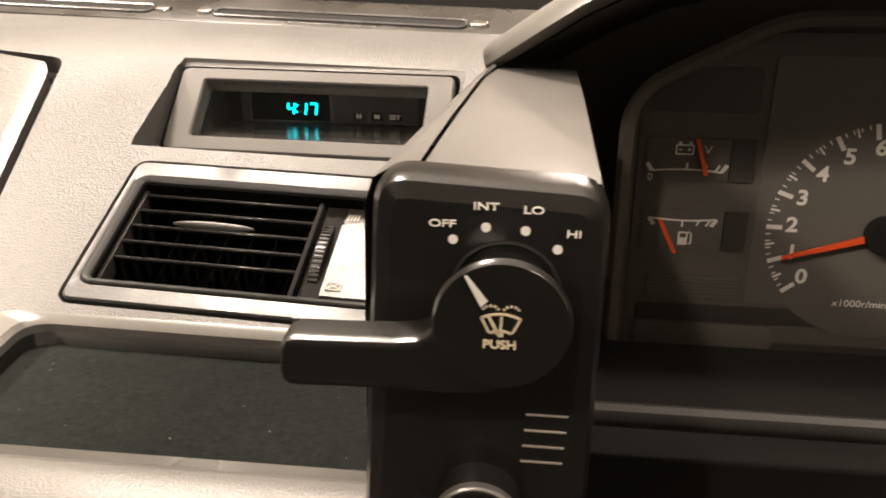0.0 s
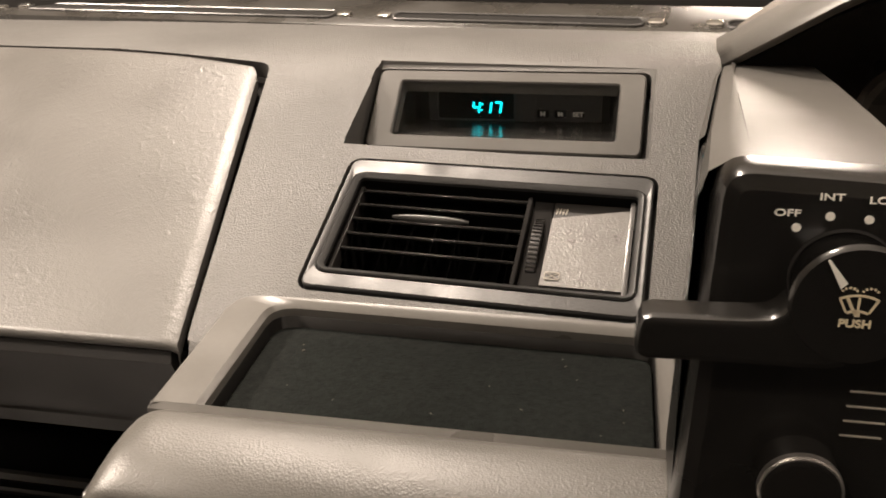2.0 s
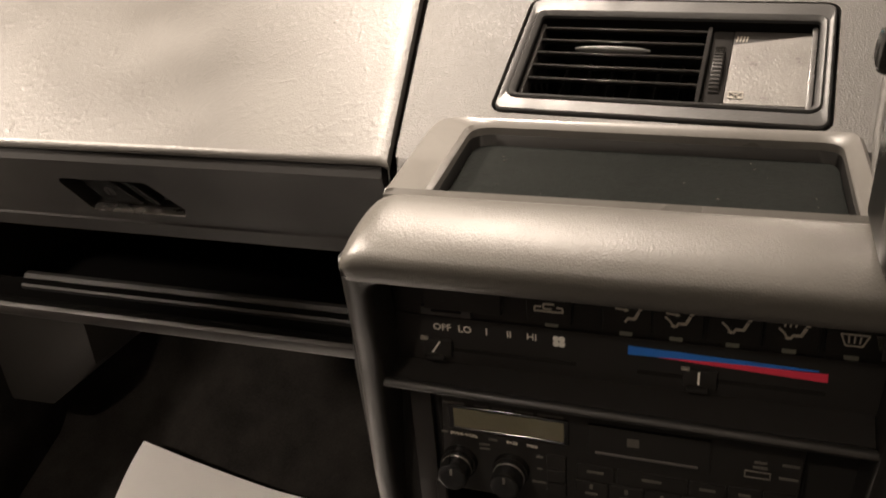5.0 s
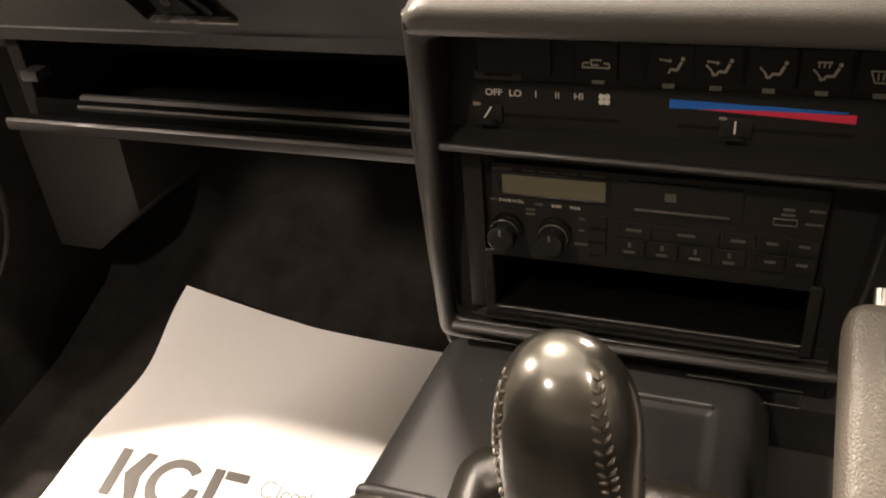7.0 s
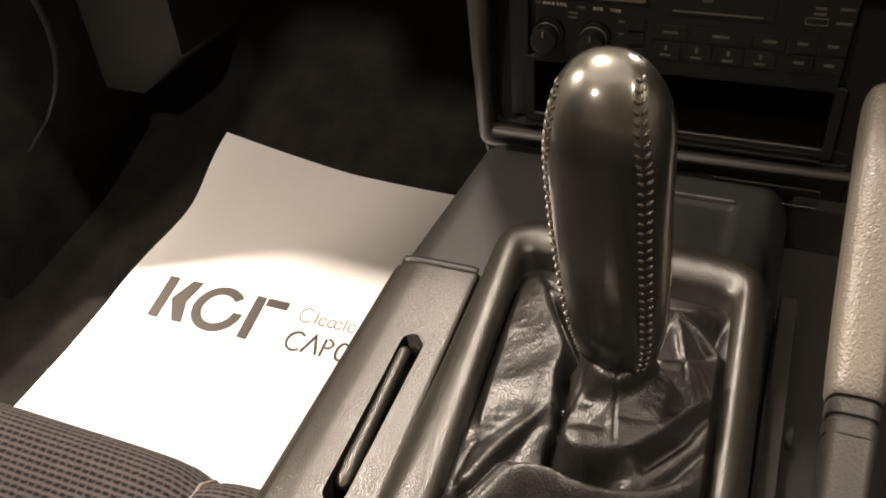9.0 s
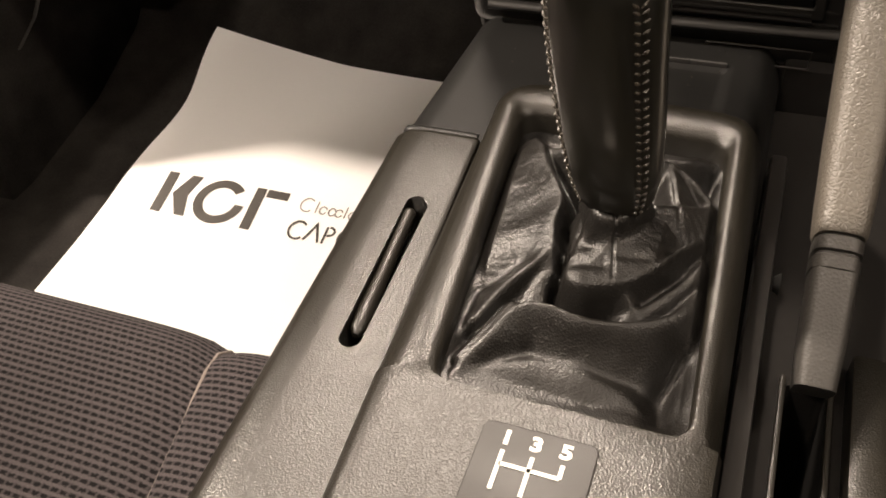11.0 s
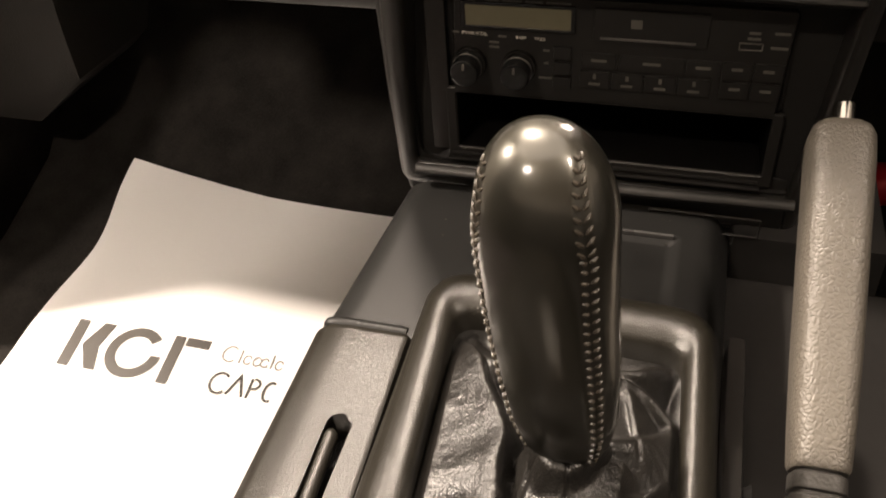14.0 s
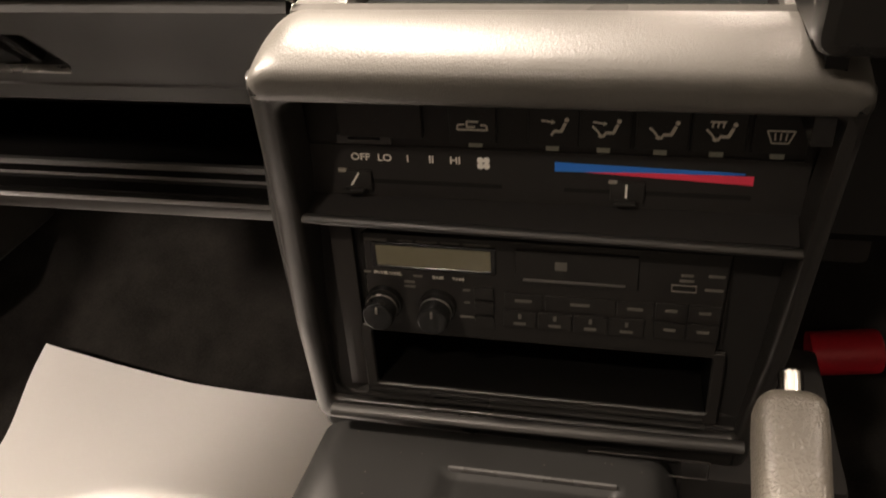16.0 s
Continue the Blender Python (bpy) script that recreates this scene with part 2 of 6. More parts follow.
def loft(loops, m=None, closed=True, cap=(True, True), bm=None):
    """Skin through loops of equal counts."""
    bm = bm or bmesh.new()
    m = m or Matrix()
    vs = [[bm.verts.new(m @ Vector(p)) for p in lp] for lp in loops]
    c = len(vs[0])
    for a, b in zip(vs, vs[1:]):
        for i in range(c if closed else c - 1):
            j = (i + 1) % c
            bm.faces.new((a[i], a[j], b[j], b[i]))
    if closed and cap[0]:
        bm.faces.new(vs[0][::-1])
    if closed and cap[1]:
        bm.faces.new(vs[-1])
    return bm


def rrect(w, h, r, n=5, cx=0.0, cy=0.0):
    """A rounded rectangle, counter-clockwise."""
    pts = []
    for k, (sx, sy) in enumerate(((1, 1), (-1, 1), (-1, -1), (1, -1))):
        for i in range(n + 1):
            a = radians(90 * k + 90 * i / n)
            pts.append((cx + sx * (w / 2 - r) + r * math.cos(a), cy + sy * (h / 2 - r) + r * math.sin(a)))
    return pts


def rpoly(corners, r, n=5):
    """A polygon with rounded corners, counter-clockwise."""
    pts, c = [], len(corners)
    for i in range(c):
        p, a, b = Vector(corners[i]), Vector(corners[i - 1]), Vector(corners[(i + 1) % c])
        rr = r[i] if isinstance(r, (list, tuple)) else r
        u, v = (a - p).normalized(), (b - p).normalized()
        d = rr / math.tan(u.angle(v) / 2)
        s, e = p + u * d, p + v * d
        for j in range(n + 1):
            t = j / n
            q = s * (1 - t) ** 2 + p * 2 * t * (1 - t) + e * t * t
            pts.append((q.x, q.y))
    return pts


def inset(pts, d):
    """The outline moved inwards by d."""
    out, c = [], len(pts)
    for i in range(c):
        a, p, b = Vector(pts[i - 1]), Vector(pts[i]), Vector(pts[(i + 1) % c])
        u, v = (p - a), (b - p)
        if u.length < 1e-9:
            u = v
        if v.length < 1e-9:
            v = u
        na, nb = Vector((-u.y, u.x)).normalized(), Vector((-v.y, v.x)).normalized()
        q = (na + nb)
        q = q / max(0.35, (1 + na.dot(nb)))
        out.append((p.x + q.x * d, p.y + q.y * d))
    return out


def at(pts, z):
    return [(p[0], p[1], z) for p in pts]


def slab(pts, z0, z1, m=None, bevel=0.0, bm=None):
    """A plate with an eased top edge."""
    if bevel:
        lo = [at(pts, z0), at(pts, z1 - bevel), at(inset(pts, bevel * 0.3), z1 - bevel * 0.3), at(inset(pts, bevel), z1)]
        if bevel > 0.003:
            lo.append(at(inset(pts, bevel + 0.0005), z1))
    else:
        lo = [at(pts, z0), at(pts, z1)]
    return loft(lo, m, bm=bm)


def ring(outer, inner, z0, z1, m=None, bevel=0.001, zi=None, bm=None):
    """A frame between two outlines of equal counts, both edges eased; zi: height of its inner edge."""
    zi = z1 if zi is None else zi
    b = bevel
    lo = [at(outer, z0), at(outer, z1 - b), at(inset(outer, b), z1), at(inset(inner, -b), zi), at(inner, zi - b), at(inner, z0), at(outer, z0)]
    return loft(lo, m, cap=(False, False), bm=bm)


def box(x0, x1, y0, y1, z0, z1, bevel=0.0, seg=2, m=None, bm=None):
    bm = bm or bmesh.new()
    made = bmesh.ops.create_cube(bm, size=1, matrix=(m or Matrix()) @ Matrix.LocRotScale(((x0 + x1) / 2, (y0 + y1) / 2, (z0 + z1) / 2), None, (abs(x1 - x0), abs(y1 - y0), abs(z1 - z0))))
    if bevel:
        es = list({e for v in made["verts"] for e in v.link_edges})
        bmesh.ops.bevel(bm, geom=es, offset=bevel, segments=seg, profile=0.6, affect="EDGES")
    return bm


def prism(profile, xs, bm=None, shear=None):
    """A (y, z) profile carried along x."""
    return loft([[((shear(x, y) if shear else x), y, z) for y, z in profile] for x in xs], bm=bm)


def disc(r, z0, z1, n=32, bevel=0.0, m=None, bm=None, cx=0, cy=0):
    return slab([(cx + r * math.cos(2 * math.pi * i / n), cy + r * math.sin(2 * math.pi * i / n)) for i in range(n)], z0, z1, m, bevel, bm)


def bar(x0, y0, x1, y1, w, m, z0=0.0, z1=0.0004, bm=None):
    """A flat stroke."""
    d = Vector((x1 - x0, y1 - y0))
    s = Vector((-d.y, d.x)).normalized() * w / 2
    return slab([(x0 - s.x, y0 - s.y), (x1 - s.x, y1 - s.y), (x1 + s.x, y1 + s.y), (x0 + s.x, y0 + s.y)], z0, z1, m, bm=bm)


def writing(name, body, size, m, mat, parent, wide=1.0, bold=0.0, shear=0.0):
    """Raised legend in the built-in font, centred at m."""
    cu = bpy.data.curves.new(name, "FONT")
    cu.body, cu.size, cu.extrude, cu.offset, cu.shear = body, size, 0.00015, bold, shear
    cu.align_x, cu.align_y = "CENTER", "CENTER"
    tmp = new("temporary", cu)
    me = bpy.data.meshes.new_from_object(tmp.evaluated_get(bpy.context.evaluated_depsgraph_get()))
    bpy.data.objects.remove(tmp)
    bpy.data.curves.remove(cu)
    me.transform(m @ Matrix.Diagonal((wide, 1, 1, 1)))
    me.materials.clear()
    me.materials.append(mat)
    ob = new(name, me)
    ob.parent = parent
    return ob


def carve(ob, cutters):
    """Cuts solids out of a mesh for good."""
    cut = []
    for bm in cutters:
        bmesh.ops.recalc_face_normals(bm, faces=bm.faces)
        me = bpy.data.meshes.new("cutter")
        bm.to_mesh(me)
        bm.free()
        c = new("cutter", me)
        cut.append(c)
        mod = ob.modifiers.new("cut", "BOOLEAN")
        mod.operation, mod.object, mod.solver = "DIFFERENCE", c, "EXACT"
    me = bpy.data.meshes.new_from_object(ob.evaluated_get(bpy.context.evaluated_depsgraph_get()))
    ob.modifiers.clear()
    old, ob.data = ob.data, me
    me.name = old.name
    bpy.data.meshes.remove(old)
    for c in cut:
        d = c.data
        bpy.data.objects.remove(c)
        bpy.data.meshes.remove(d)
    me.shade_smooth()
    me.set_sharp_from_angle(angle=radians(35))
    mod = ob.modifiers.new("even normals", "WEIGHTED_NORMAL")
    mod.keep_sharp = True
    return ob


def shift(x, y, z=0.0):
    return Matrix.Translation((x, y, z))


SLOPE = math.degrees(math.atan(0.469))
DASH = pose(0, 0.719, 0.736, SLOPE)            # the sloping dash face: x, up the slope, outwards
CLOCK = pose(-0.152, 0.693, 0.709, 44, 0, -2.5)
VENT = DASH @ shift(-0.147, -0.1655) @ pose(0, 0, 0, 0, 0, -2.7)


def upright(y):
    """A face that looks back along -y: x, z, outwards."""
    return pose(0, y, 0, 90)


def on_dash(x, y):
    return (x, (y - 0.719) / math.cos(radians(SLOPE)))


# ---- the showroom, the car's shell and unseen light blockers ----
def plain(name, bm, mat, label, category):
    return tagged(part(name, bm, mat), label, category, kind="structure")


plain("floor", box(-5, 5, -5, 5, -0.35, -0.3), ROOM, "showroom floor round the car", "floor")
plain("ceiling", box(-5, 5, -5, 5, 3.0, 3.1), ROOM, "plain showroom ceiling", "ceiling")
plain("wall_north", box(-5, 5, 5, 5.1, -0.35, 3.1), ROOM, "plain showroom wall", "wall")
plain("wall_south", box(-5, 5, -5.1, -5, -0.35, 3.1), ROOM, "plain showroom wall", "wall")
plain("wall_west", box(-5.1, -5, -5, 5, -0.35, 3.1), ROOM, "plain showroom wall", "wall")
plain("wall_east", box(5, 5.1, -5, 5, -0.35, 3.1), ROOM, "plain showroom wall", "wall")


def footwell():
    """Carpet: flat floor, a rising toe board and the bulkhead behind it."""
    prof = [(-0.9, 0.045), (0.45, 0.045), (0.6, 0.07), (0.72, 0.115), (0.86, 0.24), (0.98, 0.45), (1.0, 0.7), (1.03, 0.7), (1.03, -0.02), (-0.9, -0.02)]
    bm = prism(prof, [-0.98 + 0.08 * i for i in range(25)])
    plain("carpet", bm, FLOOR_CARPET, "black cut-pile carpet in the passenger footwell", "carpet")


footwell()
# Added out of view: stops the far lamp reaching stack, roll and knob.
plain("wall_rear_light_block", box(-1.0, -0.95, -0.95, -0.1, 0.15, 1.5, 0.02), DARK_VINYL, "unseen dark block added to keep lamp light off the stack", "pillar")
# Unseen slab added only to shape the side lamp's shadow.
plain("roof_shade_block", box(-0.81, -0.55, -0.6, 0.6, 1.13, 1.17, 0.015), ROOM, "unseen block added to cut off the side lamp", "roof")
plain("wall_rear_bulkhead", box(-0.98, 0.94, -0.95, -0.9, -0.02, 0.8), DARK_VINYL, "plain dark bulkhead behind the seats", "bulkhead")
plain("wall_sill_passenger", box(-1.04, -0.98, -0.95, 0.62, -0.02, 0.28, 0.01), DARK_VINYL, "dark door sill beside the footwell", "sill")
plain("wall_footwell_side", prism([(0.40, -0.02), (0.451, 0.31), (0.4836, 0.52), (0.519, 0.745), (1.03, 0.745), (1.03, -0.02)], [-0.97, -0.93]), FLOOR_CARPET, "black carpeted footwell side", "carpet")
seal = [(0.575, 0.47), (0.596, 0.41), (0.607, 0.354), (0.612, 0.32), (0.6085, 0.289), (0.598, 0.263), (0.5845, 0.2425), (0.56, 0.22), (0.52, 0.2)]
plain("trim", loft([[(-0.9285 + 0.0035 * math.cos(a), y + 0.0045 * math.sin(a), z + 0.002 * math.sin(a)) for a in [2 * math.pi * i / 8 for i in range(8)]] for y, z in seal]), KICK, "curved grey rubber door seal beside the footwell", "door seal")
plain("wall_cabin_driver", box(0.94, 1.0, -0.95, 1.03, -0.02, 0.72, 0.01), DARK_VINYL, "plain dark door panel on the driver's side", "door panel")

# ---- dashboard ----
def dashboard():
    root = thing("dashboard", "grey grained vinyl dashboard with a sloping top", "dashboard")
    prof = [(0.985, 0.5), (0.985, 0.735), (0.97, 0.746), (0.88, 0.749), (0.79, 0.7485), (0.765, 0.7475), (0.748, 0.744), (0.735, 0.7415), (0.719, 0.736),
            (0.52, 0.6427), (0.492, 0.6295), (0.4835, 0.6245), (0.479, 0.616), (0.481, 0.605), (0.505, 0.552), (0.512, 0.543), (0.545, 0.541), (0.6, 0.5)]
    body = part("dash_pad", prism(prof, [-0.97, -0.8, -0.6, -0.4, -0.2, 0.03]), VINYL, root)
    lid_gap = rpoly([on_dash(-0.335, 0.7215), on_dash(-0.48, 0.7445), on_dash(-0.66, 0.7535), on_dash(-0.925, 0.757), on_dash(-0.925, 0.40), on_dash(-0.284, 0.40)], [0.016, 0.08, 0.1, 0.02, 0.01, 0.004], 6)
    clock_cut = prism([(0.632, 0.80), (0.6335, 0.6955), (0.6405, 0.6935), (0.668, 0.683), (0.7225, 0.7355), (0.7225, 0.80)], [-0.0995, 0.1])
    for v in clock_cut.verts:
        if v.co.z > 0.79:
            v.co.x *= 1.2
    bmesh.ops.transform(clock_cut, matrix=pose(-0.1505, 0.678, 0, 0, 0, -2.5) @ shift(0, -0.678), verts=clock_cut.verts)
    carve(body, [slab(lid_gap, -0.035, 0.04, DASH), clock_cut, slab(rrect(0.197, 0.115, 0.009), -0.022, 0.03, VENT), slab(rrect(0.1985, 0.0725, 0.006), -0.028, 0.01, CLOCK),
                 slab(rrect(0.18, 0.098, 0.006), -0.06, 0.0, VENT),
                 box(-0.24, -0.066, 0.665, 0.79, 0.668, 0.729), box(-0.925, -0.2955, 0.4, 0.535, 0.5, 0.6145), box(-0.925, -0.2955, 0.4, 0.4845, 0.5, 0.63),
                 slab(rpoly([(-0.0460, 0.39), (-0.047, 0.4992), (-0.2536, 0.5062), (-0.2446, 0.39)], [0.002, 0.012, 0.014, 0.002], 6), 0.6, 0.7)])
    ease = body.modifiers.new("eased edges", "BEVEL")
    ease.width, ease.segments, ease.limit_method, ease.angle_limit = 0.0022, 3, "ANGLE", radians(38)
    body.modifiers.move(1, 0)
    part("gap_liner", slab(rpoly([on_dash(-0.333, 0.7235), on_dash(-0.48, 0.7465), on_dash(-0.66, 0.7555), on_dash(-0.926, 0.759), on_dash(-0.926, 0.505), on_dash(-0.29, 0.505)], 0.004, 3), -0.0345, -0.015, DASH), MATT_BLACK, root)
    # glovebox: the lid wraps over the dash edge into an upright face with a recessed latch
    def crest(x):
        """Upper edge of the lid."""
        rows = ((-0.92, 0.751), (-0.78, 0.7502), (-0.66, 0.7478), (-0.56, 0.7437), (-0.48, 0.7386), (-0.41, 0.7297), (-0.34, 0.7155))
        for (a, p), (c, q) in zip(rows, rows[1:]):
            if x <= c:
                return p + (q - p) * (x - a) / (c - a)
        return rows[-1][1]

    def skin(y):
        """Height of the dash top at y."""
        flat = 0.736 + 0.469 * (y - 0.719)
        over = max(0.0, y - 0.716)
        return flat - 4.6 * over * over

    def lid_row(v, sink, draw):
        row, n = [], 64
        for k in range(n + 1):
            u = k / n
            u = u * u * (3 - 2 * u) * 0.5 + u * 0.5
            right = -0.3005 - 0.040 * v
            x = -0.92 + draw + (right + 0.92 - 2 * draw) * u
            top = crest(x)
            y = 0.4795 + draw + (top - 0.4795 - 2 * draw) * v
            d = max(0.0, y - (top - 0.011))
            x = min(x, right - draw - 0.011 + math.sqrt(max(0.0, 0.011 ** 2 - d * d)) - 0.0001 * d)
            side = min(x + 0.92 - draw, right - draw - x)
            row.append((x, y, skin(y) + 0.001 - sink - 0.0022 * math.exp(-max(0.0, side) / 0.0022)))
        return row

    vs = [0.0, 0.008, 0.02] + [0.05 + 0.9 * k / 40 for k in range(41)] + [0.975, 0.99, 1.0]
    rows = [lid_row(0.0, 0.0052, 0.0012), lid_row(0.0, 0.003, 0.0), lid_row(0.0, 0.0012, 0.0006)] + [lid_row(v, 0.0, 0.0016) for v in vs] + [lid_row(1.0, 0.0008, 0.0006), lid_row(1.0, 0.0025, 0.0), lid_row(1.0, 0.011, 0.0)]
    for r in rows:
        r.insert(0, (r[0][0], r[0][1], r[0][2] - 0.01))
        r.append((r[-1][0], r[-1][1], r[-1][2] - 0.01))
    lid = part("glovebox_lid", loft(rows, closed=False), LID_VINYL, root, "worn glossy grained vinyl glovebox lid", angle=55)
    # The front's shading is put into its colour by using the dark vinyl.
    face = part("lid_face", prism([(0.4835, 0.6195), (0.4808, 0.6188), (0.4785, 0.6125), (0.5035, 0.5605), (0.5045, 0.5565), (0.5035, 0.555), (0.509, 0.5425), (0.53, 0.545), (0.515, 0.6)], [-0.92, -0.75, -0.6, -0.45, -0.306]), DARK_VINYL, lid, "upright front of the lid, its shade in the dark colour")
    lm = Matrix(((1, 0, 0, -0.5215), (0, -0.42, -0.9075, 0.4955), (0, 0.9075, -0.42, 0.5815), (0, 0, 0, 1)))
    hole = rpoly([(0.046, -0.0165), (0.05, -0.011), (0.03, 0.0165), (-0.05, 0.0165), (-0.036, -0.0165)], [0.003, 0.003, 0.006, 0.006, 0.005], 4)
    carve(face, [slab(hole, -0.012, 0.02, lm)])
    latch = part("latch", slab(inset(hole, 0.0005), -0.014, -0.0105, lm), MATT_BLACK, lid, "black recessed latch pocket")
    part("latch_paddle", slab(rpoly([(0.012, -0.0125), (-0.008, 0.0135), (-0.034, 0.0135), (-0.022, -0.0125)], 0.002, 3), -0.0105, -0.002, lm, 0.001), GLOSS_BLACK, latch, "gloss black latch paddle")
    part("latch_rib", slab(rpoly([(0.026, -0.0125), (0.008, 0.0135), (0.0, 0.0135), (0.018, -0.0125)], 0.001, 2), -0.0105, -0.0025, lm, 0.001), GLOSS_BLACK, latch)
    part("lock_barrel", disc(0.0045, -0.003, -0.0012, 20, 0.0006, lm @ shift(-0.012, 0)), BLACK, latch, "black key lock")
    part("lock_slot", box(-0.0125, -0.0115, -0.003, 0.003, -0.0014, -0.0009, m=lm), MATT_BLACK, latch)
    part("latch_lip", box(-0.034, 0.047, -0.0178, -0.0157, -0.004, 0.0028, 0.0008, m=lm), BRIGHT_TRIM, latch, "shiny lower lip of the latch pocket")
    return root


dashboard()


def parcel_shelf():
    """An open shelf under the glovebox with a double lip."""
    root = thing("parcel_shelf", "black plastic parcel shelf under the glovebox", "shelf")
    # Shelf floor: the shade under the glovebox is part of its colour.
    part("shelf_floor", prism([(0.5, 0.462), (0.499, 0.4715), (0.5015, 0.4745), (0.506, 0.4735), (0.5085, 0.4665), (0.515, 0.466), (0.5165, 0.478), (0.5185, 0.4845), (0.522, 0.4835), (0.524, 0.468), (0.72, 0.455), (0.72, 0.445), (0.53, 0.455)], [-0.72, -0.6, -0.45, -0.28]), RECESS_SHADE, root)
    part("front_lip", prism([(0.4975, 0.4605), (0.4955, 0.463), (0.4955, 0.4705), (0.4985, 0.4725), (0.4985, 0.4605)], [-0.74, -0.6, -0.45, -0.284]), BLACK, root, "satin black front lip")
    part("inner_lip", prism([(0.5165, 0.474), (0.5155, 0.4785), (0.5235, 0.4868), (0.5275, 0.4872), (0.5275, 0.474)], [-0.672, -0.5, -0.283]), VENT_FRAME, root, "satin black inner lip")
    part("shelf_back", box(-0.72, -0.28, 0.71, 0.72, 0.445, 0.55), MATT_BLACK, root)
    part("shelf_end", box(-0.735, -0.72, 0.52, 0.72, 0.45, 0.545, 0.002), MATT_BLACK, root)
    part("end_clip", box(-0.722, -0.703, 0.512, 0.53, 0.502, 0.512, 0.002), VENT_FRAME, root, "small grey clip at the shelf's end")
    return root


parcel_shelf()


def kick_panel():
    root = thing("kick_panel", "grey-brown moulded trim box at the footwell's outer side", "trim panel")
    lo = [[(-1.0, 0.655, z0 + low * 0.6), (-0.868 + s, 0.683, z0), (-0.825 + s, 0.712, z0 + low), (-0.82 + s, 0.9, z0 + low), (-1.0, 0.9, z0 + low)] for z0, s, low in ((0.197, -0.012, 0.034), (0.225, 0.0, 0.02), (0.3, 0.0, 0.0), (0.4, 0.004, 0.0), (0.5, 0.006, 0.0))]
    bm = loft(lo)
    bmesh.ops.bevel(bm, geom=[e for e in bm.edges if e.calc_face_angle(0) > 0.5], offset=0.012, segments=3, affect="EDGES")
    part("panel", bm, KICK, root)
    part("lower_lip", box(-0.98, -0.89, 0.72, 0.86, 0.205, 0.222, 0.003), KICK, root, "thin lower lip")
    return root


kick_panel()


def windscreen_foot():
    """The strip along the foot of the windscreen with slots for warm air."""
    root = thing("demister_strip", "dark demister strip with long framed slots under the windscreen", "air vent")
    turn = pose(-0.05, 0.815, 0.7405, 0, 0.55, -9) @ pose(0, 0, 0, 14)
    part("strip", box(-1.0, 0.35, -0.004, 0.062, -0.008, 0.008, 0.004, m=turn), DEMISTER, root)
    for x0, x1 in ((0.055, 0.27), (-0.23, -0.012), (-0.65, -0.292), (-0.93, -0.7)):
        mid = (x0 + x1) / 2
        part("slot", slab(rrect(x1 - x0, 0.014, 0.005, 4, mid, 0.017), 0.0078, 0.0086, turn), MATT_BLACK, root)
        part("slot_frame", ring(rrect(x1 - x0 + 0.004, 0.018, 0.007, 4, mid, 0.017), rrect(x1 - x0, 0.014, 0.005, 4, mid, 0.017), 0.0075, 0.0105, turn, 0.0009), VENT_GREY, root, "shiny thin frame of the slot")
        for x in (x0 - 0.011, x1 + 0.011):
            part("clip", slab(rrect(0.015, 0.012, 0.005, 4, x, 0.017), 0.006, 0.0115, turn, 0.0028), CHROME, root, "shiny rounded end cap")
    return root


windscreen_foot()
plain("window_1", prism([(0.93, 0.745), (0.935, 0.741), (1.03, 0.7), (1.05, 0.7), (1.05, 0.72), (0.95, 0.79), (0.94, 0.79)], [-0.97, 0.4]), MATT_BLACK, "black lower border of the windscreen", "windscreen")

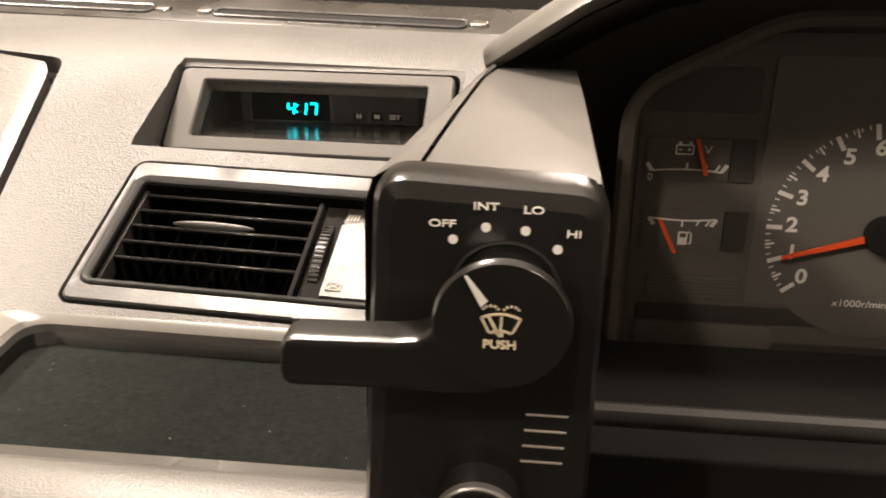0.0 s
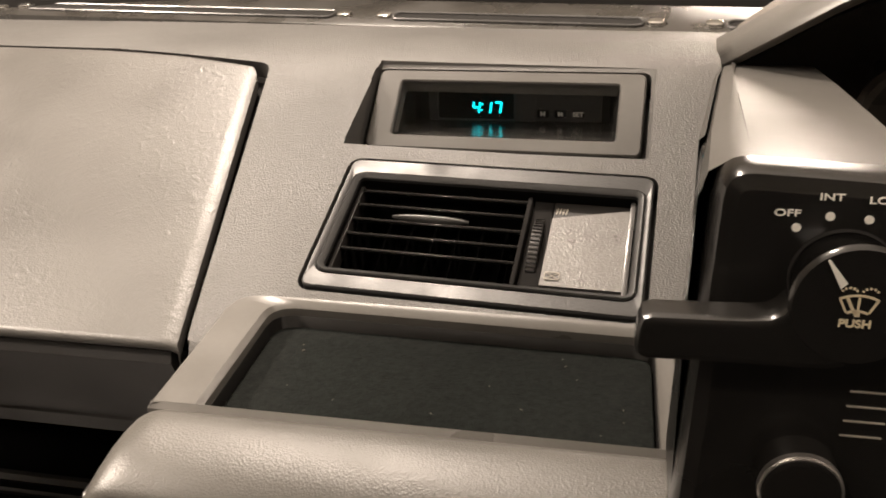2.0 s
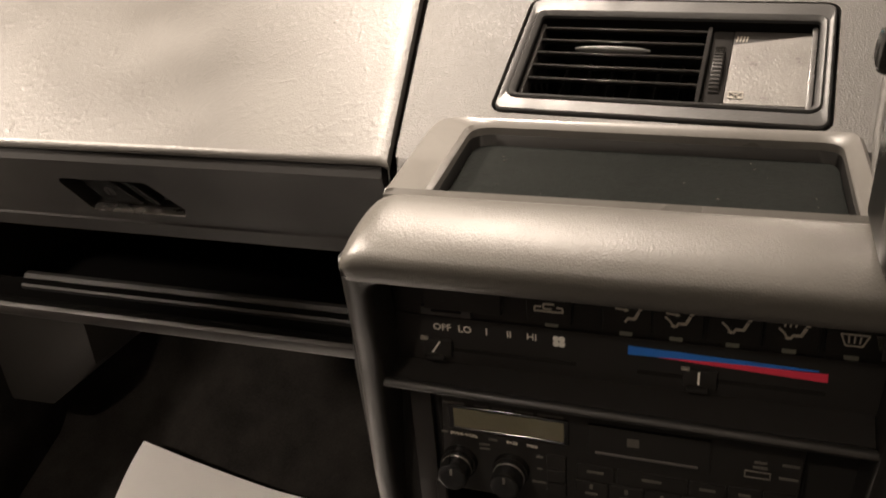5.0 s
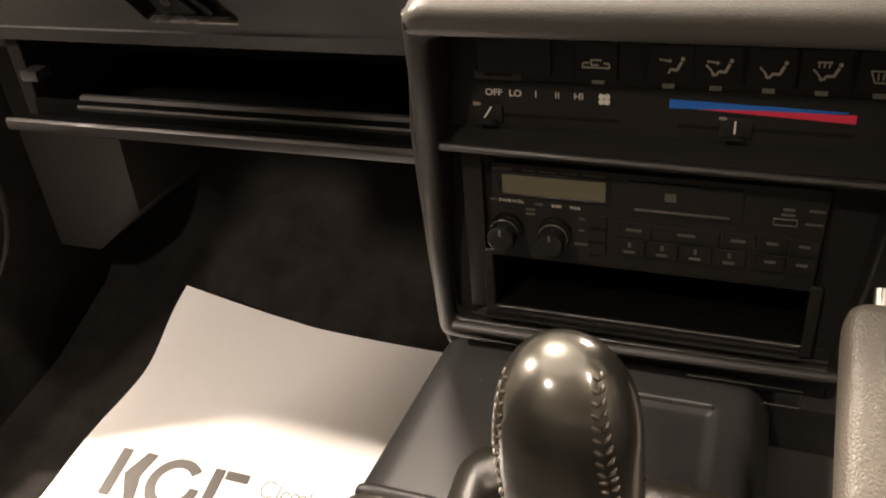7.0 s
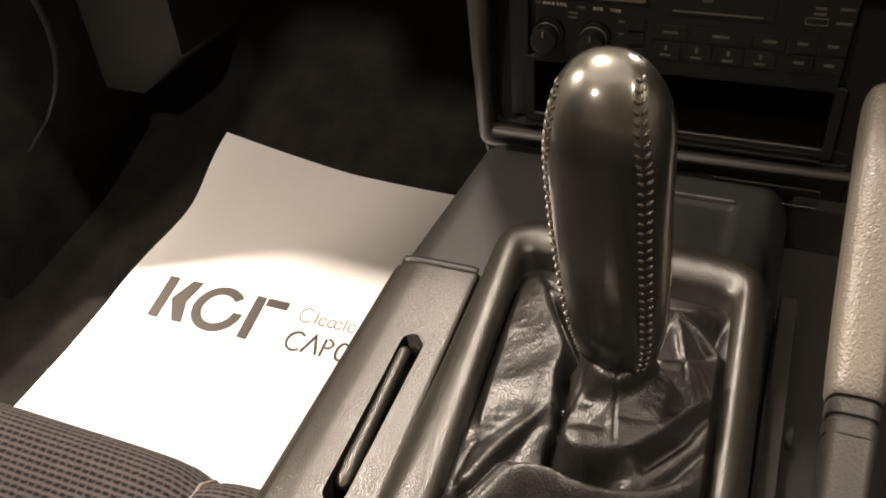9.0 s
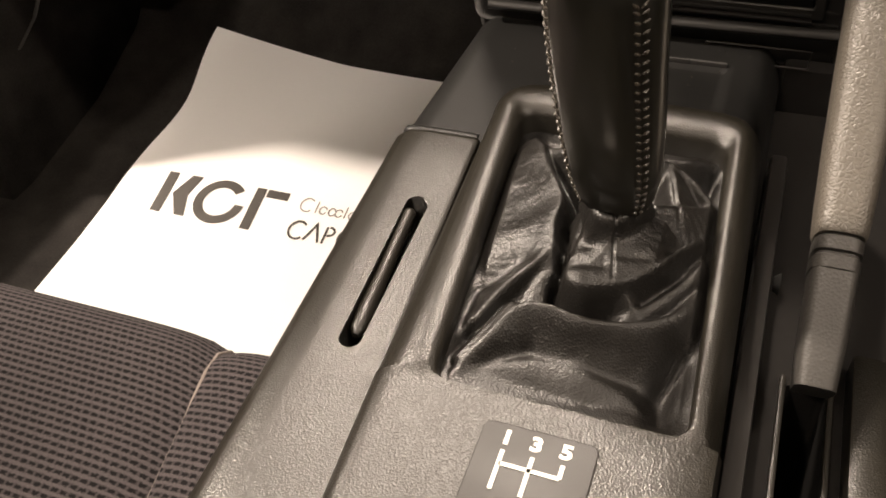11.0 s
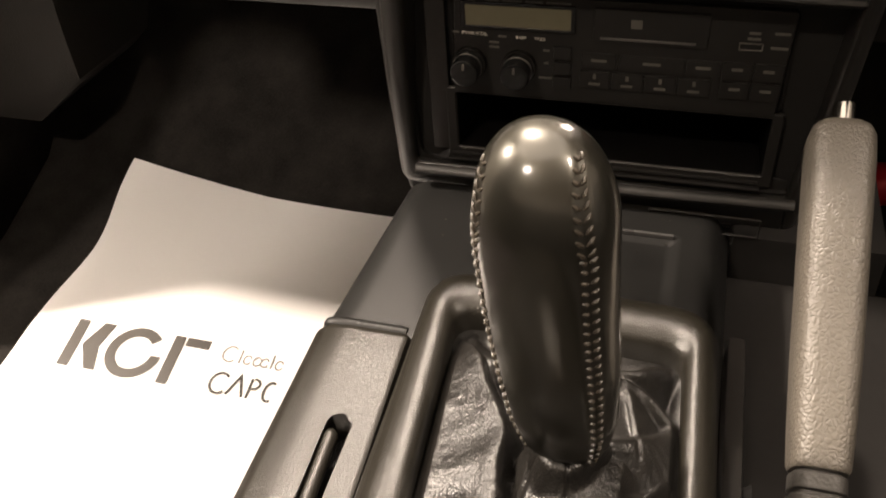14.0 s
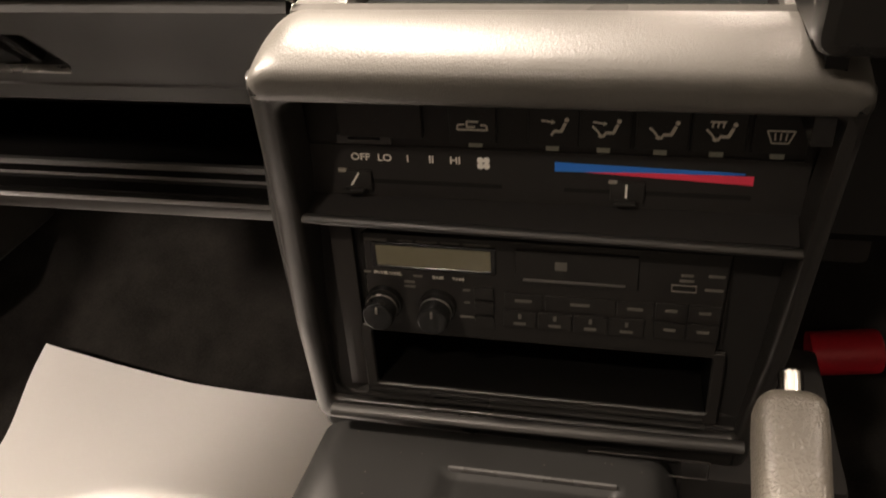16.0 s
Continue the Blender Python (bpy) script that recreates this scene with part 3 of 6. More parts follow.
# ---- clock ----
def clock():
    root = thing("dash_clock", "grey framed digital clock set in the dashboard", "clock")
    out, inn = rrect(0.192, 0.066, 0.005, 4), rrect(0.157, 0.0455, 0.0022, 4, 0.0, 0.001)
    part("bezel", ring(out, inn, -0.012, 0.002, CLOCK, 0.0010, 0.0017), SATIN, root, "satin grey bezel")
    mouth = [tuple(CLOCK @ Vector((x, y, -0.001))) for x, y in inn]
    rear = [(x, 0.7605, z) for x, z in rrect(0.152, 0.0365, 0.002, 4, -0.1565, 0.70525)]
    part("housing", loft([mouth, rear], cap=(False, True)), CLOCK_BLACK, root, "glossy black tapered housing")
    d = upright(0.7605)
    part("display_surround", ring(rrect(0.084, 0.0255, 0.001, 2, -0.1785, 0.70025), rrect(0.06, 0.021, 0.001, 2, -0.1835, 0.699), 0, 0.004, d, 0.0006), PANEL_GREY, root)
    part("display_window", slab(rrect(0.06, 0.021, 0.001, 2, -0.1835, 0.699), 0, 0.0015, d), MATT_BLACK, root)
    part("button_board", slab(rrect(0.05, 0.027, 0.001, 2, -0.1115, 0.70125), 0, 0.003, d), PANEL_GREY, root)
    h, w = 0.0044, 0.0049
    seg = {"a": (0, h, w, h), "b": (w, 0, w, h), "c": (w, -h, w, 0), "d": (0, -h, w, -h), "e": (0, -h, 0, 0), "f": (0, 0, 0, h), "g": (0, 0, w, 0)}
    for x, lit in ((-0.1857, "bcfg"), (-0.1767, "bc"), (-0.1688, "abc")):
        g = bmesh.new()
        for s in lit:
            x0, y0, x1, y1 = seg[s]
            lean = 0.14
            bar(x + x0 + lean * y0, 0.6975 + y0 * 0.94, x + x1 + lean * y1, 0.6975 + y1 * 0.94, 0.0015, d, 0.0015, 0.0019, g)
        part("digit", g, GLOW, root, "glowing cyan digit", smooth=False)
    for z in (-0.0022, 0.0026):
        part("colon_dot", slab(rrect(0.0013, 0.0013, 0.0003, 2, -0.1788 + 0.14 * z, 0.6975 + z), 0.0015, 0.0018, d), GLOW, root, "glowing cyan dot", smooth=False)
    for x, word in ((-0.131, "H"), (-0.1175, "M"), (-0.104, "SET")):
        k = part("button", slab(rrect(0.0092, 0.0056, 0.0008, 3, x, 0.6938), 0.003, 0.0046, d, 0.0006), POD_BLACK, root)
        writing("legend", word, 0.0048, d @ shift(x, 0.6938, 0.0048), WHITE_PRINT, k, 1.1, 0.00015)
    pane = part("lens", slab(inset(inn, 0.0004), -0.0022, -0.0012, CLOCK), SMOKED, root, "smoked clear lens")
    pane.visible_shadow = False
    return root


clock()


# ---- centre air vent ----
def air_vent():
    root = thing("air_vent", "scuffed grey centre air vent with black slats", "air vent")
    out, inn = rrect(0.192, 0.110, 0.006, 4), rrect(0.174, 0.0775, 0.003, 4, 0.0005, -0.0005)
    lip = inset(inn, -0.0042)
    part("frame", ring(out, lip, -0.007, 0.0014, VENT, 0.0011, 0.0010), VENT_FRAME, root, "scuffed satin frame")
    part("inner_lip", ring(lip, inn, -0.007, 0.0022, VENT, 0.0009, 0.0012), VENT_FRAME, root, "thin raised inner lip")
    well = [at(inn, -0.002), at(inset(inn, 0.002), -0.058)]
    # Shade behind the slats is painted into the duct.
    part("duct", loft(well, VENT, cap=(False, True)), RECESS_SHADE, root, "duct with its inner shade in the colour")
    for i in range(5):
        y = 0.0325 - i * 0.0126
        slat = part("slat", box(-0.0842, 0.0225, -0.0009, 0.0009, -0.009, 0.0, 0.0006, m=VENT @ shift(0, y, -0.0055) @ pose(0, 0, 0, 38)), BLACK, root)
        part("slat_edge", box(-0.084, 0.022, -0.0006, 0.0006, -0.0012, 0.0003, 0.0004, m=VENT @ shift(0, y, -0.0055) @ pose(0, 0, 0, 38)), GLOSS_BLACK, slat, "worn front edge of the slat")
    # Vanes take the same near-black, as if in shade.
    for i in range(6):
        x = -0.07 + i * 0.0155
        part("vane", box(x - 0.0007, x + 0.0007, -0.034, 0.034, -0.052, -0.034, m=VENT), RECESS_SHADE, root)
    part("slat_bracket", box(-0.0862, -0.0838, -0.036, 0.036, -0.016, -0.005, 0.0006, m=VENT), BLACK, root)
    part("slat_knob", loft([[(-0.028 + 0.05 * s + 0.02, 0.0165 + 0.0024 * math.cos(a) * (1 - (2 * s - 1) ** 2) ** 0.5 - 0.0005, -0.0045 + 0.003 * math.sin(a) * (1 - (2 * s - 1) ** 2) ** 0.5) for a in [2 * math.pi * k / 12 for k in range(12)]] for s in [0.02 + 0.96 * j / 12 for j in range(13)]], VENT @ shift(-0.0515, -0.0057)), VENT_GREY, root, "worn grey finger grip")
    part("divider", box(0.0222, 0.0248, -0.037, 0.036, -0.03, -0.004, 0.0006, m=VENT), MATT_BLACK, root)
    part("wheel_plate", box(0.0255, 0.038, -0.0385, 0.0375, -0.02, -0.0085, 0.0008, m=VENT), MATT_BLACK, root)
    wheel = part("thumb_wheel", loft([[(x, 0.0 + 0.027 * math.cos(a) * k, -0.0155 + 0.0115 * math.sin(a) * k) for a in [math.pi * i / 26 for i in range(27)] + [0.0]] for x, k in ((0.0285, 0.96), (0.0292, 1.0), (0.0338, 1.0), (0.0345, 0.96))], VENT), BLACK, root, "ribbed black thumb wheel")
    for i in range(25):
        a = math.pi * (i + 0.5) / 25
        part("rib", box(0.0288, 0.0342, -0.0005, 0.0005, -0.0003, 0.0006, m=VENT @ shift(0, 0.027 * math.cos(a), -0.0155 + 0.0115 * math.sin(a)) @ pose(0, 0, 0, -90 + math.degrees(a))), GLOSS_BLACK, wheel)
    flap = part("blank_flap", loft([[(0.0385, -0.0325, -0.0055), (0.084, -0.0325, -0.005), (0.084, 0.0325, -0.0062), (0.0385, 0.0215, -0.0062)], [(0.0385, -0.0325, -0.02), (0.084, -0.0325, -0.02), (0.084, 0.0325, -0.02), (0.0385, 0.0215, -0.02)]], VENT), STEEL_FLAP, root, "pale grey speckled blanking flap")
    part("flap_edge", box(0.0835, 0.0868, -0.0385, 0.037, -0.01, -0.0035, 0.001, m=VENT), VENT_GREY, root)
    icon = VENT @ shift(0.0448, -0.0255, -0.005)
    g = bmesh.new()
    for a in ((-0.004, -0.0026, 0.004, -0.0026), (-0.004, 0.0026, 0.004, 0.0026), (-0.004, -0.0026, -0.004, 0.0026), (0.004, -0.0026, 0.004, 0.0026), (-0.004, -0.0026, 0.004, 0.0026), (-0.004, 0.0026, 0.004, -0.0026)):
        bar(*a, 0.0007, icon, 0, 0.0003, g)
    part("shut_mark", g, DIM_PRINT, flap, "white crossed box mark", smooth=False)
    g = bmesh.new()
    for i in range(4):
        bar(0.0402 + i * 0.0019, 0.0268, 0.0408 + i * 0.0019, 0.0318, 0.0009, VENT, -0.0082, -0.0077, g)
    part("open_mark", g, DIM_PRINT, root, "pale wavy air mark", smooth=False)
    part("mark_plate", box(0.0385, 0.0865, 0.0235, 0.037, -0.02, -0.0082, m=VENT), BLACK, root)
    return root


air_vent()


# ---- centre stack: padded tray on top, heater panel, radio and a pocket ----
FRONT = upright(0.0)          # x, z, and -y outwards


def stack():
    root = thing("centre_stack", "grey padded centre stack with a flock-lined tray", "console")
    outline = rpoly([(-0.034, 0.376), (-0.021, 0.5), (-0.0165, 0.6), (-0.03, 0.6345), (-0.262, 0.6345), (-0.2795, 0.6085), (-0.291, 0.54), (-0.2905, 0.45), (-0.284, 0.376)], [0.009, 0.05, 0.02, 0.012, 0.016, 0.02, 0.05, 0.05, 0.009], 5)
    body = part("shell", slab(outline, -0.511, -0.3805, FRONT, 0.004), SATIN, root)
    for v in body.data.vertices:
        if v.co.y < 0.42:
            v.co.y += -0.235 * (v.co.z - 0.537) if v.co.z > 0.537 else 0.06 * (0.537 - v.co.z)
            if v.co.z > 0.613:
                v.co.y = max(v.co.y, 0.378)

    def front(z):
        """How far back the fascia's face stands at a height."""
        return 0.369 - 0.262 * (z - 0.543) if z > 0.543 else 0.369 + 0.105 * (0.543 - z)

    rim_out = rpoly([(-0.034, 0.378), (-0.0225, 0.47), (-0.018, 0.56), (-0.0165, 0.6245), (-0.2765, 0.6255), (-0.2838, 0.55), (-0.2885, 0.47), (-0.2885, 0.386)], [0.008, 0.02, 0.02, 0.003, 0.003, 0.03, 0.03, 0.012], 6)
    rim_in = rpoly([(-0.0425, 0.408), (-0.0345, 0.47), (-0.0275, 0.56), (-0.0245, 0.612), (-0.2615, 0.6125), (-0.2665, 0.56), (-0.2725, 0.47), (-0.2735, 0.408)], [0.004, 0.02, 0.02, 0.009, 0.010, 0.02, 0.02, 0.004], 6)

    def band(pts, back):
        return [(x, front(z) + back, z) for x, z in pts]

    loops = [band(rim_out, 0.05), band(rim_out, 0.0095)]
    for i in range(1, 6):
        q = radians(90 * i / 5)
        loops.append(band(inset(rim_out, 0.0095 * (1 - math.cos(q))), 0.0095 * (1 - math.sin(q))))
    loops += [band(inset(rim_in, -0.0035), 0.0), band(inset(rim_in, -0.0016), 0.0006), band(inset(rim_in, -0.0004), 0.0022), band(rim_in, 0.005), band(inset(rim_in, 0.0012), 0.024)]
    part("fascia", loft(loops, cap=(False, False)), FASCIA, root, "rounded dark grey frame round heater panel and radio", angle=60)
    heat = rpoly([(-0.0295, 0.5385), (-0.026, 0.6095), (-0.264, 0.6095), (-0.2685, 0.5385)], [0.004, 0.008, 0.008, 0.004], 4)
    rad = rpoly([(-0.0425, 0.4155), (-0.032, 0.5352), (-0.2685, 0.5352), (-0.266, 0.4155)], 0.005, 4)
    hollow = rpoly([(-0.0465, 0.40), (-0.0475, 0.4985), (-0.253, 0.5055), (-0.244, 0.40)], [0.002, 0.012, 0.014, 0.002], 6)
    carve(body, [slab(inset(heat, -0.004), -0.391, -0.3, FRONT), slab(inset(rad, -0.006), -0.392, -0.3, FRONT), slab(rrect(0.188, 0.041, 0.0015, 3, -0.152, 0.4405), -0.47, -0.3, FRONT), slab(hollow, 0.62, 0.7)])
    body.data.materials.clear()
    body.data.materials.append(STACK_SHELL)
    part("tray_liner", slab(inset(hollow, 0.0006), 0.6205, 0.6285, None, 0.002), TRAY_CARPET, root, "black flock lining of the tray")
    g = bmesh.new()
    for i in range(14):
        x, y, a = random.uniform(-0.24, -0.055), random.uniform(0.405, 0.49), random.uniform(0, 3.1)
        w = random.choice((0.0003, 0.0003, 0.0008))
        box(-w, w, -0.0002, 0.0002, 0.0, 0.0003, m=shift(x, y, 0.6287) @ pose(0, 0, 0, 0, 0, math.degrees(a)), bm=g)
    tagged(part("lint", g, THREAD, root, "pale specks of lint on the flock", smooth=False), kind="stuff")
    # raised rim of the tray: back and left run in one strip, the right one narrow
    rim = bmesh.new()
    o = rpoly([(-0.0355, 0.3945), (-0.0375, 0.5075), (-0.279, 0.5135), (-0.2675, 0.3945)], [0.001, 0.01, 0.02, 0.001], 6)
    ring(o, inset(hollow, -0.0002), 0.63, 0.643, None, 0.0026, 0.6415, bm=rim)
    part("tray_rim", rim, RIM_GREY, root, "smooth grey rim of the tray")
    # padded roll along the tray's front
    prof = [(0.3958, 0.63), (0.3955, 0.638), (0.3938, 0.6412), (0.390, 0.6424), (0.382, 0.6424), (0.372, 0.6408), (0.3625, 0.6378), (0.3556, 0.6344), (0.3512, 0.6314), (0.3488, 0.6288), (0.3479, 0.6258), (0.3480, 0.6228), (0.3492, 0.618), (0.3504, 0.6142), (0.3525, 0.6128), (0.385, 0.6128)]
    def turn(d, r):
        """How far a rounded end of radius r falls back at a distance d from it."""
        d = max(0.0, min(d, r))
        return r - math.sqrt(r * r - (r - d) ** 2)

    loops = []
    for x in (-0.2765, -0.2763, -0.2758, -0.275, -0.2736, -0.2715, -0.2685, -0.265, -0.261, -0.2565, -0.25, -0.2, -0.12, -0.05, -0.035, -0.029, -0.0245, -0.0208, -0.0184, -0.017, -0.0165):
        d = min(x + 0.2765, -0.0165 - x)
        back, drop = turn(d, 0.0095), turn(d, 0.02)
        loops.append([(x, y - 0.0004 + (back if y < 0.36 else back * (0.395 - y) / 0.035), z - drop * (z - 0.6128) / 0.0296) for y, z in prof])
    part("padded_roll", loft(loops), PAD_VINYL, root, "padded grey vinyl roll", angle=70)
    part("side_trim", slab([(-0.262, 0.5325), (-0.262, 0.4175), (-0.2495, 0.4175), (-0.2495, 0.5325)], -0.392, -0.388, FRONT, 0.001), BLACK, root)
    part("divider_lip", loft([[(x, 0.3722 - 0.003 * math.cos(a), z + 0.0026 * math.sin(a)) for a in [2 * math.pi * i / 10 for i in range(10)]] for x, z in ((-0.2705, 0.541), (-0.15, 0.5388), (-0.0285, 0.5368))]), STACK_PLASTIC, root, "rounded lip between heater panel and radio")
    part("lower_lip", loft([[(x, 0.3735 - 0.004 * math.cos(a), z + 0.0035 * math.sin(a)) for a in [2 * math.pi * i / 10 for i in range(10)]] for x, z in ((-0.2705, 0.4095), (-0.15, 0.4102), (-0.039, 0.4118))]), STACK_PLASTIC, root, "rounded lower lip")
    part("ashtray_line", ring(rrect(0.066, 0.0135, 0.001, 2, -0.088, 0.394), rrect(0.0645, 0.012, 0.0008, 2, -0.088, 0.394), -0.3715, -0.3705, FRONT, 0.0002), BLACK, root, "thin outline of a lid")
    return root


STACK_PLASTIC = material("dark grey stack plastic", (0.018, 0.0172, 0.0162), 0.38, grain=0.08, grain_size=1300, kind="noise", vary=0.08, spec=0.4)
STACK_SHELL = material("matt dark grey stack plastic", (0.018, 0.0172, 0.0162), 0.5, grain=0.08, grain_size=1300, kind="noise", vary=0.08, spec=0.18)
PAD_VINYL = material("padded grey vinyl", (0.076, 0.072, 0.065), 0.4, grain=0.2, grain_size=1000, vary=0.1, vary_size=16, rough_vary=0.07, wrinkle=0.045)
stack()


def person_icon(g, m, arms):
    """A seated figure's plain symbol: head, back and legs, with arrows for the air."""
    bar(0.0036, -0.0022, 0.0056, 0.0022, 0.0015, m, bm=g), bar(0.0004, -0.002, 0.004, -0.002, 0.0014, m, bm=g)
    bar(0.0006, -0.0016, -0.0008, -0.0042, 0.0011, m, bm=g)
    disc(0.0011, 0, 0.0004, 10, 0, m @ shift(0.0062, 0.0038), g)

    def arrow(x0, y0, x1, y1):
        d = Vector((x1 - x0, y1 - y0)).normalized()
        bar(x0, y0, x1, y1, 0.0009, m, bm=g)
        slab([(x1 + d.x * 0.0018, y1 + d.y * 0.0018), (x1 - d.y * 0.0012, y1 + d.x * 0.0012), (x1 + d.y * 0.0012, y1 - d.x * 0.0012)], 0, 0.0004, m, bm=g)

    if "up" in arms:
        arrow(-0.0055, 0.0032, -0.0008, 0.0026)
    if "down" in arms:
        bar(-0.0058, 0.0012, -0.0034, -0.0012, 0.0009, m, bm=g), arrow(-0.0034, -0.0012, -0.0022, -0.0032)
    if "mist" in arms:
        for x in (-0.0035, -0.0012, 0.0011):
            bar(x, 0.0022, x + 0.0003, 0.0046, 0.0008, m, bm=g)
        bar(-0.0045, 0.0048, 0.0024, 0.005, 0.0008, m, bm=g)


def heater_panel():
    root = thing("heater_panel", "black heater control panel with white symbols", "control panel")
    m = upright(0.389)
    part("face_plate", slab(rpoly([(-0.0297, 0.5412), (-0.0265, 0.609), (-0.2637, 0.609), (-0.268, 0.5412)], 0.004, 4), -0.001, 0.001, m), PANEL_BLACK, root)
    part("sill", prism([(0.3745, 0.5388), (0.3745, 0.5396), (0.3885, 0.5478), (0.3905, 0.5388)], [-0.2675, -0.03]), MATT_BLACK, root)
    m = m @ shift(0, 0, 0.001)
    part("button_row_step", slab(rrect(0.232, 0.0008, 0.0002, 1, -0.148, 0.5755), 0, 0.0012, m), BLACK, root)
    for i, (x, arms) in enumerate(((-0.143, "up"), (-0.1195, "up down"), (-0.094, "down"), (-0.0695, "down mist"))):
        b = part("push_button", slab(rrect(0.0235, 0.021, 0.0008, 3, x, 0.5905), 0, 0.0035, m, 0.0008), PANEL_BLACK, root)
        g = bmesh.new()
        person_icon(g, m @ shift(x, 0.59, 0.0035), arms.split())
        part("symbol", g, LEGEND, b, "white airflow symbol", smooth=False)
        part("indicator", slab(rrect(0.006, 0.0028, 0.0004, 2, x - 0.0005, 0.5785), 0, 0.0022, m), DIM_GREEN, b, "unlit grey-green indicator")
    x = -0.044
    b = part("push_button", slab(rrect(0.023, 0.021, 0.0008, 3, x, 0.5905), 0, 0.0035, m, 0.0008), PANEL_BLACK, root)
    g, mm = bmesh.new(), m @ shift(x, 0.5885, 0.0035)
    for a in ((-0.0058, 0.003, 0.0058, 0.003), (-0.0058, 0.003, -0.0035, -0.0028), (0.0058, 0.003, 0.0035, -0.0028), (-0.0035, -0.0028, 0.0035, -0.0028), (-0.0022, -0.0015, -0.0025, 0.002), (0, -0.0015, 0, 0.002), (0.0022, -0.0015, 0.0025, 0.002)):
        bar(*a, 0.0007, mm, bm=g)
    part("symbol", g, LEGEND, b, "white windscreen symbol", smooth=False)
    part("indicator", slab(rrect(0.006, 0.0028, 0.0004, 2, x, 0.5785), 0, 0.0022, m), DIM_GREEN, b, "unlit grey-green indicator")
    x = -0.181
    b = part("push_button", slab(rrect(0.0225, 0.021, 0.0008, 3, x, 0.5905), 0, 0.0035, m, 0.0008), PANEL_BLACK, root)
    g, mm = bmesh.new(), m @ shift(x, 0.5885, 0.0035)
    for a in ((-0.0072, -0.0012, 0.0072, -0.0012), (-0.0072, -0.0012, -0.0068, 0.0012), (0.0072, -0.0012, 0.0068, 0.0012), (-0.0068, 0.0012, -0.0035, 0.0014), (0.0068, 0.0012, 0.004, 0.0014), (-0.0025, 0.003, 0.003, 0.003), (-0.0025, 0.003, -0.0025, 0.0002), (-0.0025, 0.0002, 0.0015, 0.0002)):
        bar(*a, 0.0009, mm, bm=g)
    part("symbol", g, LEGEND, b, "white recirculation symbol", smooth=False)
    part("indicator", slab(rrect(0.0065, 0.0028, 0.0004, 2, x + 0.001, 0.579), 0, 0.0022, m), DIM_GREEN, b, "unlit grey-green indicator")
    part("blank_button", slab(rrect(0.042, 0.021, 0.0008, 3, -0.2265, 0.5915), 0, 0.003, m, 0.0008), BLACK, root)
    part("tabbed_bar", slab([(-0.249, 0.5775), (-0.222, 0.5775), (-0.222, 0.5822), (-0.227, 0.5822), (-0.227, 0.5797), (-0.2435, 0.5797), (-0.2435, 0.5822), (-0.249, 0.5822)], 0, 0.0028, m), VENT_GREY, root, "small grey tabbed bar")
    for x, word, s in ((-0.239, "OFF", 0.0053), (-0.2265, "LO", 0.0053), (-0.2147, "I", 0.0053), (-0.2027, "II", 0.0053), (-0.1908, "HI", 0.0053)):
        writing("legend", word, s, m @ shift(x, 0.569, 0.0004), LEGEND, root, 1.08, 0.00005)
    g, mm = bmesh.new(), m @ shift(-0.1768, 0.5683, 0.0002)
    for i in range(4):
        a = radians(45 + 90 * i)
        disc(0.0017, 0, 0.0004, 10, 0, mm @ shift(0.0021 * math.cos(a), 0.0021 * math.sin(a)), g)
    part("fan_symbol", g, WHITE_PRINT, root, "white fan symbol", smooth=False)
    part("cold_band", slab([(-0.1425, 0.5655), (-0.1425, 0.5705), (-0.056, 0.5683), (-0.056, 0.5675)], 0, 0.0004, m), BLUE_PRINT, root, "blue tapered cold band", smooth=False)
    part("hot_band", slab([(-0.128, 0.5658), (-0.052, 0.5625), (-0.052, 0.5672), (-0.1, 0.5668)], 0.0003, 0.0007, m), RED_PRINT, root, "red tapered hot band", smooth=False)
    for x0, x1, hx, slant in ((-0.236, -0.168, -0.2425, 0.0022), (-0.138, -0.052, -0.1085, 0.0)):
        part("slider_track", slab(rrect(x1 - x0, 0.0022, 0.0008, 3, (x0 + x1) / 2, 0.5558), 0, 0.0003, m), MATT_BLACK, root)
        k = part("slider", box(hx - 0.0075, hx + 0.0085, 0.5515, 0.5618, -0.001, 0.0022, 0.0008, m=m), PANEL_BLACK, root, "black slider knob")
        part("slider_ledge", box(hx - 0.0055, hx + 0.0045, 0.5515, 0.5528, 0.002, 0.0062, 0.0005, m=m), FASCIA, k)
        part("slider_notch", box(hx - 0.0085, hx - 0.0045, 0.5612, 0.5622, 0.0, 0.0026, 0.0003, m=m), DIM_PRINT, k)
        g = bmesh.new()
        bar(hx - slant, 0.554, hx + slant, 0.561, 0.001, m, 0.0021, 0.0026, g)
        part("pointer", g, WHITE_PRINT, k, "white pointer line", smooth=False)
    part("scale_mark", slab(rrect(0.004, 0.0012, 0.0003, 1, -0.2498, 0.5618), 0, 0.0004, m), DIM_PRINT, root)
    return root


LEGEND = material("off-white symbol print", (0.72, 0.68, 0.6), 0.5, vary=0.08)
DIM_GREEN = material("unlit indicator", (0.3, 0.31, 0.26), 0.4, vary=0.1)
PANEL_BLACK = material("satin black panel", (0.0195, 0.0183, 0.017), 0.4, grain=0.08, grain_size=1500, kind="noise", vary=0.15, spec=0.3)
heater_panel()


RADIO_PRINT = material("worn grey radio print", (0.11, 0.103, 0.09), 0.5, vary=0.25, vary_size=60)


